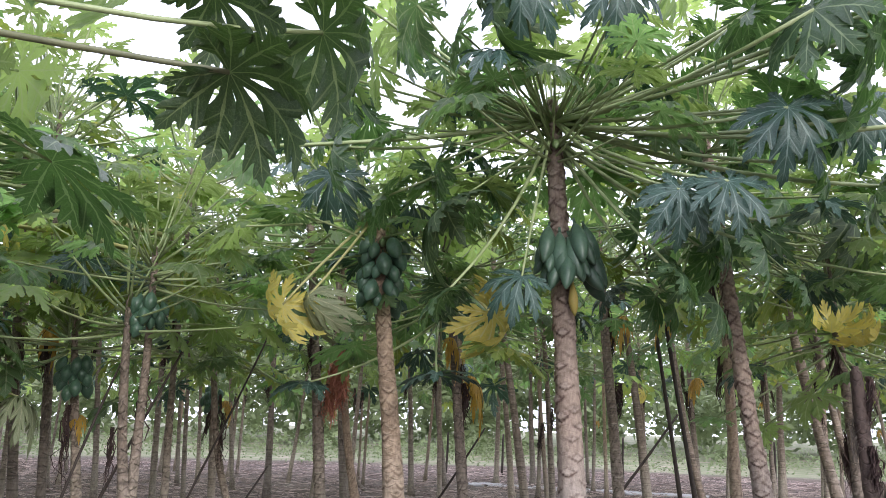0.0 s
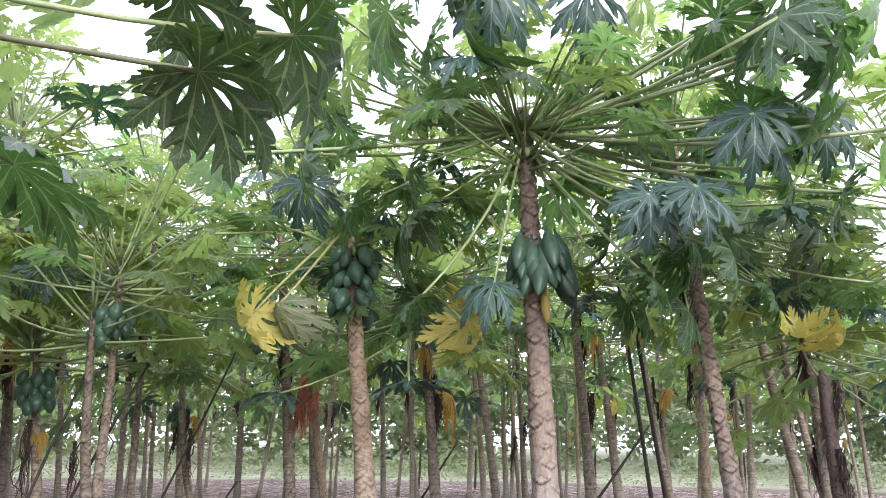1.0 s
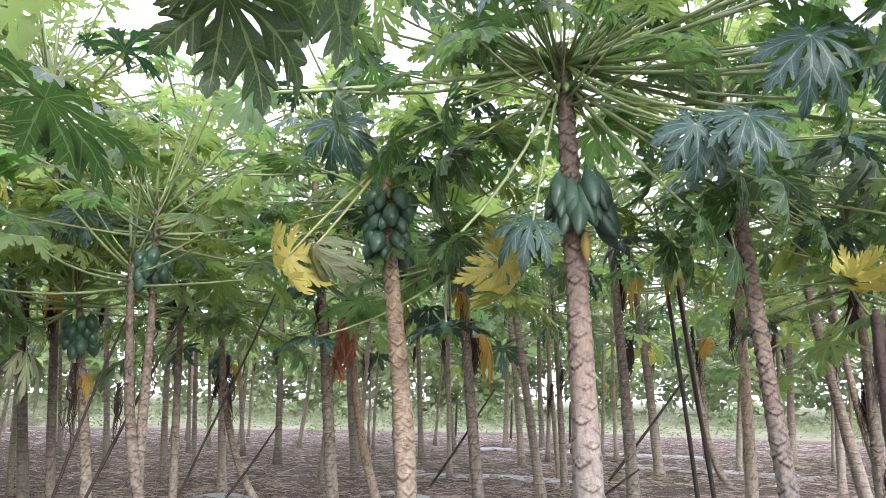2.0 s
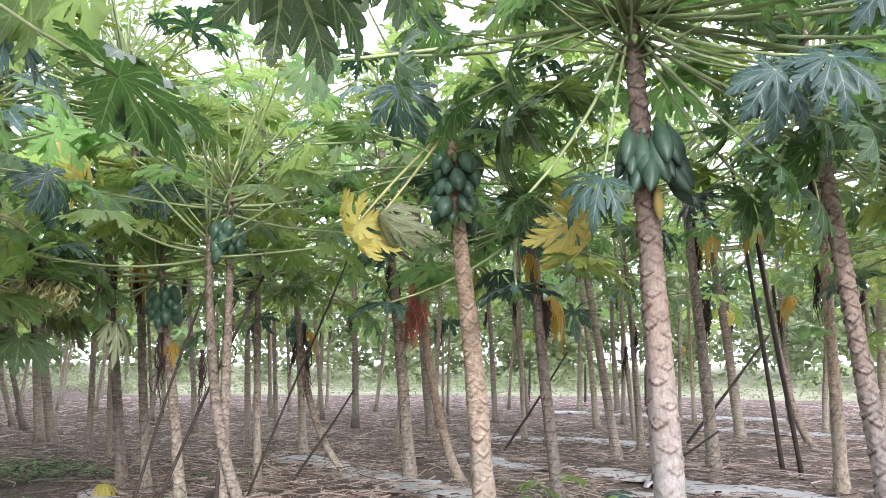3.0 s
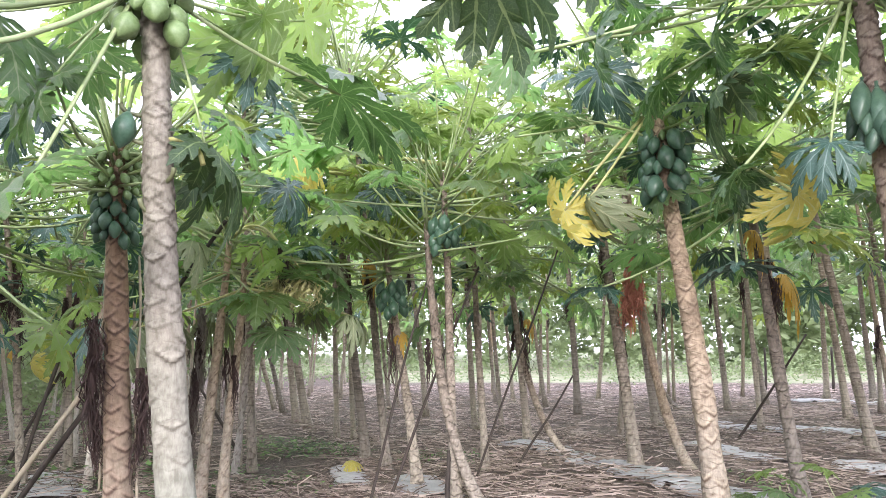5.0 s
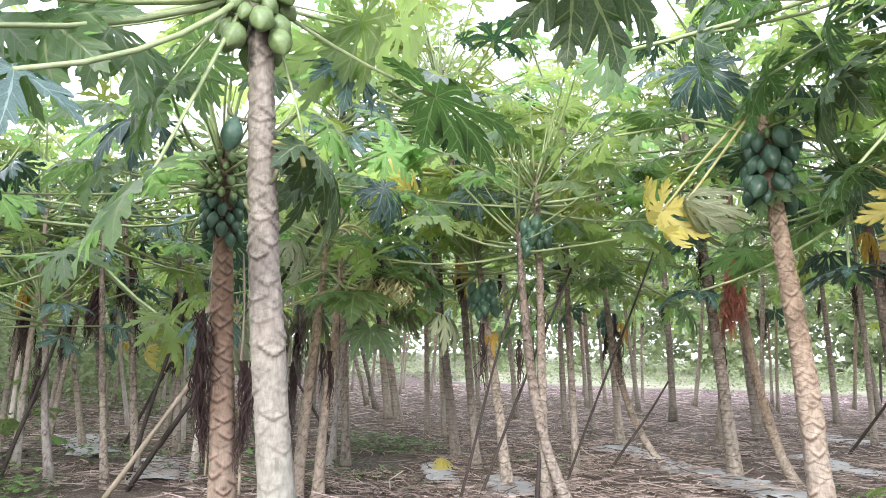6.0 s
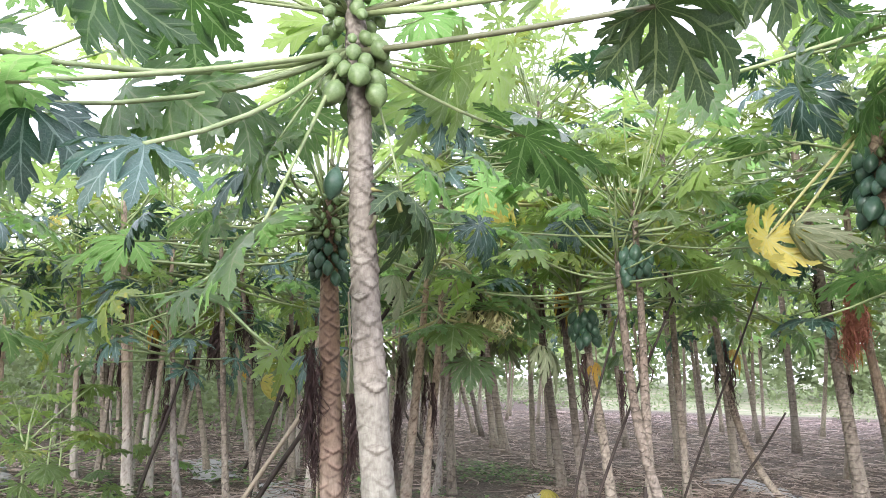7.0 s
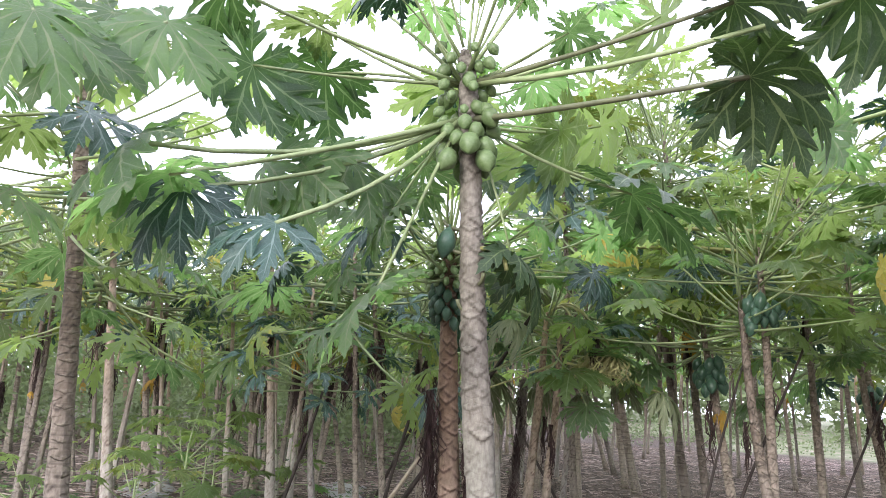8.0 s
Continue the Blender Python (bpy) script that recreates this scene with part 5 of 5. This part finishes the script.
# ---- poles and a post ----
def pole(a, b, r, seed, material=POLE_DARK, over=0.25, label="dark weathered prop pole leaning among the stems", name="prop_pole"):
    """A slightly crooked pole with knots, from the ground up."""
    rnd = random.Random(seed)
    a, b = Vector(a), Vector(b)
    b = b + (b - a) * over
    pts, rad = [], []
    for k in range(15):
        t = k / 14
        w = 0.007 * math.sin(t * 6 + seed)
        pts.append(a.lerp(b, t) - a + Vector((w, w * 0.6, 0)))
        rad.append(r * 0.8 * (1.1 - 0.35 * t) * (1.12 if k % 3 == 0 else 1.0) * rnd.uniform(0.95, 1.05))
    v, f = tube(pts, rad, 8)
    ob = new(name, mesh_of(name, v, f, material))
    ob.location = a - Vector((0, 0, 0.03))
    tagged(ob, label, "pole", "prop poles")


pole((-2.51, 4.52, 0), (-2.21, 4.69, 1.30), 0.013, 1)
pole((-2.42, 4.63, 0), (-1.84, 4.93, 1.65), 0.014, 2, over=0.1)
pole((-2.22, 5.91, 0), (-1.63, 6.13, 1.65), 0.013, 3)
pole((-2.09, 6.65, 0), (-1.65, 6.79, 0.71), 0.015, 4)
pole((-0.19, 9.79, 0), (0.51, 9.81, 1.05), 0.02, 5)
pole((2.80, 8.21, 0), (2.55, 8.29, 2.85), 0.03, 6)
pole((2.82, 7.76, 0), (2.55, 7.86, 2.69), 0.03, 7)
pole((-4.73, 3.29, 0), (-4.35, 3.80, 0.95), 0.022, 8, POLE_PALE, over=0.9, label="pale bamboo pole leaning against the stems")
pole((-5.22, 3.86, 0), (-5.05, 4.09, 1.22), 0.02, 9)
pole((-5.67, 3.07, 0), (-5.54, 3.30, 1.00), 0.019, 10)
pole((2.34, 10.74, 0), (3.29, 10.54, 1.27), 0.026, 11)
pole((-4.95, 3.67, 0), (-3.41, 3.92, 1.95), 0.024, 16, over=0.05, label="long dark pole leaning across between two stems")
pole((-4.9, 6.2, 0), (-5.3, 6.0, 0.75), 0.02, 12)
pole((1.2, 7.3, 0), (1.75, 7.2, 0.42), 0.016, 13)
pole((-6.9, 5.0, 0), (-6.1, 5.1, 1.2), 0.02, 14)
pole((-1.88, 4.52, 0), (-1.89, 4.52, 0.45), 0.022, 15, over=0.0, label="short weathered wooden post with a tied top", name="wooden_post")

for k, (x, y) in enumerate(((0.35, 22.1), (2.0, 22.0), (3.7, 21.7), (5.4, 21.3), (7.3, 20.8), (9.2, 20.0), (-1.5, 22.2))):
    pole((x, y, 0), (x + 0.05, y, 1.25), 0.045, 30 + k, over=0.0, label="thin dark fence post at the field edge", name="fence_post")


# ---- mulch film ----
BEDS = []


def film(path, width, seed):
    """A torn strip of silver-grey plastic mulch lying along a bed."""
    verts, faces = [], []
    n, w = 70, 12
    BEDS.extend((Vector(p), Vector(q), width) for p, q in zip(path, path[1:]))
    pts = [Vector((*p, 0)) for p in path]
    for i in range(n + 1):
        t = i / n * (len(pts) - 1)
        k = min(int(t), len(pts) - 2)
        c = pts[k].lerp(pts[k + 1], t - k)
        d = (pts[k + 1] - pts[k]).normalized()
        s = Vector((-d.y, d.x, 0))
        ragged = [0.75 + 0.7 * noise.noise(Vector((i * 0.16, seed + e, 0))) + 0.35 * noise.noise(Vector((i * 0.6, seed + e, 4))) for e in (0.3, 9.3)]
        for j in range(w + 1):
            u = j / w * 2 - 1
            q = c + s * u * width * 0.5 * (ragged[0] if u < 0 else ragged[1])
            z = 0.02 + 0.014 * (1 - u * u) + 0.012 * noise.noise(Vector((q.x * 9, q.y * 9, seed))) + 0.012 * noise.noise(Vector((q.x * 3, q.y * 3, seed)))
            verts.append((q.x, q.y, z if abs(u) < 0.99 else -0.01))
    for i in range(n):
        for j in range(w):
            if noise.noise(Vector((i * 0.5, j * 0.6, seed * 3.1))) > 0.46:
                continue
            a = i * (w + 1) + j
            faces.append((a, a + 1, a + w + 2, a + w + 1))
    ob = new("mulch_film", mesh_of("mulch_film", verts, faces, FILM))
    ob.modifiers.new("thickness", "SOLIDIFY").thickness = 0.003
    tagged(ob, "torn strip of silver-grey plastic mulch on the soil", "plastic sheet", "mulch strips")


film(((-2.6, 8.6), (-2.17, 8.16), (-1.6, 7.4), (-1.07, 6.98)), 0.55, 1)
film(((-1.1, 6.9), (-0.58, 6.4), (-0.09, 5.8), (0.4, 5.35), (1.0, 4.9)), 0.6, 2)
film(((-2.75, 5.75), (-2.45, 5.35), (-2.2, 5.05)), 0.45, 3)
film(((0.75, 7.9), (1.2, 7.5), (1.75, 6.95), (2.45, 6.5), (3.2, 6.0)), 0.6, 4)
film(((0.9, 6.5), (1.15, 6.2), (1.5, 5.75)), 0.4, 5)
film(((-0.6, 11.8), (-0.1, 11.3), (0.9, 11.3), (1.9, 10.6)), 0.75, 6)
film(((0.9, 18.4), (2.6, 17.6), (4.1, 17.0), (6.0, 16.2)), 0.9, 7)
film(((3.3, 13.8), (4.6, 13.0), (6.0, 12.0)), 0.8, 8)
film(((-3.6, 6.0), (-3.3, 5.7), (-3.05, 5.2)), 0.3, 9)
film(((-8.2, 5.4), (-7.6, 5.0), (-6.6, 4.6)), 0.6, 10)
film(((-5.9, 4.8), (-5.4, 4.3), (-4.9, 3.9)), 0.5, 11)
film(((-9.2, 3.2), (-8.3, 2.9), (-7.4, 2.4)), 0.6, 12)
film(((-0.6, 9.2), (-0.2, 8.4), (0.2, 7.8)), 0.4, 13)


# ---- litter ----
def litter():
    """Dry leaf stalks and straw strewn over the soil, in loose heaps."""
    rnd = random.Random(5)
    verts, faces = [], []
    for q in range(130000):
        d = 2.6 + 24 * rnd.random() ** 1.4
        yaw = radians(rnd.uniform(-42, 88))
        if q % 14 == 0:
            d, yaw = rnd.uniform(0.8, 5.0), radians(rnd.uniform(-180, 180))
        x, y = -math.sin(yaw) * d, math.cos(yaw) * d
        heap = noise.noise(Vector((x * 0.8, y * 0.8, 3))) + 0.5 * noise.noise(Vector((x * 2.1, y * 2.1, 8)))
        if heap < -0.62 + 0.6 * rnd.random():
            continue
        on_film = False
        for p, q2, wd in BEDS:
            e = q2 - p
            s = min(max((Vector((x, y)) - p).dot(e) / e.length_squared, 0), 1)
            on_film = on_film or (p + e * s - Vector((x, y))).length < wd * 0.42
        if on_film and rnd.random() < 0.5:
            continue
        stalk = rnd.random() < 0.15
        ln = rnd.uniform(0.2, 0.5) if stalk else rnd.uniform(0.04, 0.17)
        r = rnd.uniform(0.0025, 0.005) if stalk else rnd.uniform(0.0012, 0.0042)
        r *= 1.1 + d * 0.03
        parts = 3 if stalk else 2
        a = rnd.gauss(2.5, 0.7) if rnd.random() < 0.45 else rnd.uniform(0, 6.28)
        bend = rnd.uniform(-0.22, 0.22) * ln
        z = 0.006 + rnd.random() * (0.03 + 0.2 * max(heap, 0))
        tilt = rnd.uniform(-0.16, 0.16)
        ca, sa = math.cos(a), math.sin(a)
        b = len(verts)
        for i in range(parts):
            t = i / (parts - 1) - 0.5
            off = bend * (1 - 4 * t * t)
            cx, cy, cz = x + ca * t * ln - sa * off, y + sa * t * ln + ca * off, max(z + tilt * t * ln, 0.004)
            rr = r * (1 - 0.35 * abs(t))
            verts += [(cx - sa * rr, cy + ca * rr, cz), (cx + sa * rr, cy - ca * rr, cz), (cx, cy, cz + 1.6 * rr)]
        for i in range(parts - 1):
            k = b + 3 * i
            faces += [(k + 1, k + 2, k + 5, k + 4), (k + 2, k, k + 3, k + 5)]
    ob = new("straw_litter", mesh_of("straw_litter", verts, faces, STRAW))
    tagged(ob, "dry pale leaf stalks and straw strewn over the soil", "litter", kind="stuff")


litter()


# ---- weeds, seedlings, fallen leaf ----
def weeds(name, patches, label, leafy=0.05, material=WEED, tall=0.12, seed=3):
    rnd = random.Random(seed)
    verts, faces = [], []
    for cx, cy, rad, n in patches:
        for q in range(n):
            a, d = rnd.uniform(0, 6.28), rad * math.sqrt(rnd.random())
            x, y = cx + d * math.cos(a) * 1.5, cy + d * math.sin(a)
            z = rnd.random() * tall * (1 - 0.6 * d / rad) + 0.01
            s, az, el = leafy * rnd.uniform(0.5, 1.3), rnd.uniform(0, 6.28), rnd.uniform(-0.6, 0.5)
            dx, dy, dz = math.cos(az) * s, math.sin(az) * s, math.sin(el) * s
            b = len(verts)
            verts += [(x, y, z), (x + dx * 0.5 - dy * 0.35, y + dy * 0.5 + dx * 0.35, z + dz * 0.7), (x + dx, y + dy, z + dz * 0.8), (x + dx * 0.5 + dy * 0.35, y + dy * 0.5 - dx * 0.35, z + dz * 0.7)]
            faces += [(b, b + 1, b + 2), (b, b + 2, b + 3)]
    ob = new(name, mesh_of(name, verts, faces, material))
    tagged(ob, label, "weeds", kind="stuff")


weeds("ground_weeds", ((-4.6, 6.9, 0.55, 900), (-5.2, 7.3, 0.5, 500), (-2.9, 6.9, 0.4, 250), (-4.2, 5.2, 0.5, 160), (-3.5, 4.9, 0.4, 120), (1.3, 4.9, 0.35, 120), (0.0, 6.6, 0.3, 120), (-5.8, 2.7, 0.6, 500), (-6.4, 2.5, 0.6, 500), (-4.5, 2.2, 0.5, 200)), "low green weeds spreading over the bare soil")


def undergrowth():
    rnd = random.Random(8)
    spots = []
    for k in range(60):
        yaw, d = radians(rnd.uniform(44, 90)), rnd.uniform(4.6, 14.0)
        spots.append((-math.sin(yaw) * d, math.cos(yaw) * d, rnd.uniform(0.25, 0.6), int(rnd.uniform(40, 130))))
    weeds("undergrowth", spots, "patchy green undergrowth among the stems", 0.07, WEED, 0.3, 9)


undergrowth()


def seedling(x, y, h, n, seed, kinds=("blue", "green"), label="small papaya seedling with blue-green leaves on the soil"):
    plant = new("papaya_seedling")
    plant.location = (x, y, -0.01)
    v, f = tube([(0, 0, 0), (0.01, 0, h * 0.5), (0, 0.01, h)], [0.012, 0.01, 0.006], 7)
    under("stem", mesh_of("stem", v, f, PETIOLE), plant)
    crown(plant, (0, 0, h), n, seed, (h * 0.5, h * 0.9), (0.13 + h * 0.12, 0.18 + h * 0.16), -5, 70, kinds)
    tagged(plant, label, "seedling", "papaya seedlings")


seedling(0.62, 4.32, 0.26, 8, 1)
seedling(0.90, 3.98, 0.22, 7, 2)
seedling(1.18, 4.28, 0.20, 7, 21)
seedling(0.45, 4.55, 0.28, 6, 3)
seedling(0.15, 5.0, 0.24, 6, 4, ("young", "green"), "small papaya seedling with fresh green leaves")
seedling(1.45, 4.9, 0.12, 6, 5)
seedling(-5.55, 2.15, 0.75, 11, 6, ("young", "patchy", "young"), "knee-high papaya seedling with yellow-green leaves")
seedling(-6.0, 2.6, 0.55, 9, 7, ("young", "young"), "knee-high papaya seedling with yellow-green leaves")
seedling(-4.9, 1.55, 0.55, 9, 8, ("young", "patchy"), "knee-high papaya seedling with yellow-green leaves")
seedling(-6.9, 2.9, 0.6, 9, 9, ("young", "green"), "knee-high papaya seedling with yellow-green leaves")
seedling(-7.6, 2.1, 0.6, 9, 10, ("young", "patchy"), "knee-high papaya seedling with yellow-green leaves")
seedling(-6.6, 3.7, 0.5, 8, 11, ("young", "green"), "knee-high papaya seedling with fresh green leaves")
seedling(-8.6, 3.4, 0.7, 9, 12, ("young", "patchy"), "knee-high papaya seedling with yellow-green leaves")
seedling(-5.3, 1.0, 0.45, 8, 13, ("young", "green"), "knee-high papaya seedling with fresh green leaves")
ob = new("fallen_leaf", BLADES["yellow"][1])
ob.matrix_world = frame_of((-3.35, 5.75, 0.12), (0.9, 0.3, -0.1), (0.1, -0.2, 1), 0.2)
tagged(ob, "fallen bright yellow papaya leaf on the soil", "leaf")


# ---- the green edge beyond the rows ----
def thicket(name, label, seed, arcs, count, leafy, material):
    """A belt of shrubs: many small leaves gathered in uneven clumps."""
    rnd = random.Random(seed)
    verts, faces = [], []
    clumps = []
    for yaw0, yaw1, d0, d1, h, n in arcs:
        for q in range(n):
            yaw, d = radians(rnd.uniform(yaw0, yaw1)), rnd.uniform(d0, d1)
            x, y = -math.sin(yaw) * d, math.cos(yaw) * d
            hh = h * rnd.uniform(0.45, 1.2)
            for k in range(int(5 + hh * 2)):
                clumps.append((x + rnd.gauss(0, 0.7), y + rnd.gauss(0, 0.7), rise(x, y) + hh * rnd.random() ** 0.7, rnd.uniform(0.35, 0.9)))
    for q in range(count):
        cx, cy, cz, r = rnd.choice(clumps)
        v = Vector((rnd.gauss(0, 1), rnd.gauss(0, 1), rnd.gauss(0, 0.8)))
        v = v.normalized() * r * rnd.uniform(0.6, 1.0)
        p = Vector((cx, cy, max(cz, 0.1))) + v
        a = Vector((rnd.gauss(0, 1), rnd.gauss(0, 1), rnd.gauss(-0.3, 0.6))).normalized() * leafy * rnd.uniform(0.6, 1.5)
        s = a.cross(Vector((rnd.gauss(0, 1), rnd.gauss(0, 1), 1))).normalized() * leafy * 0.28
        b = len(verts)
        verts += [p, p + a * 0.5 + s, p + a, p + a * 0.5 - s]
        faces += [(b, b + 1, b + 2), (b, b + 2, b + 3)]
    tones = [x for q in range(count) for x in [(q * 0.381966) % 1.0] * 4]
    ob = new(name, mesh_of(name, verts, faces, material, True, {"tone": tones, "across": [0.5] * len(verts)}))
    tagged(ob, label, "shrubs", kind="stuff")


thicket("hedge", "pale green shrubs and trees beyond the field edge", 11, ((-46, 30, 38, 52, 8.0, 150), (30, 100, 40, 50, 7.5, 120), (-46, 100, 52, 66, 10.0, 120)), 95000, 0.52, SHRUB)
thicket("field_scrub", "low bright green scrub on the field edge", 12, ((-46, 40, 28, 38, 0.7, 140), (40, 100, 34, 40, 0.8, 50)), 22000, 0.13, SHRUB)
thicket("low_shrubs", "low bright green shrubs behind the young papaya rows", 13, ((46, 100, 13, 24, 1.7, 150),), 34000, 0.13, SHRUB)
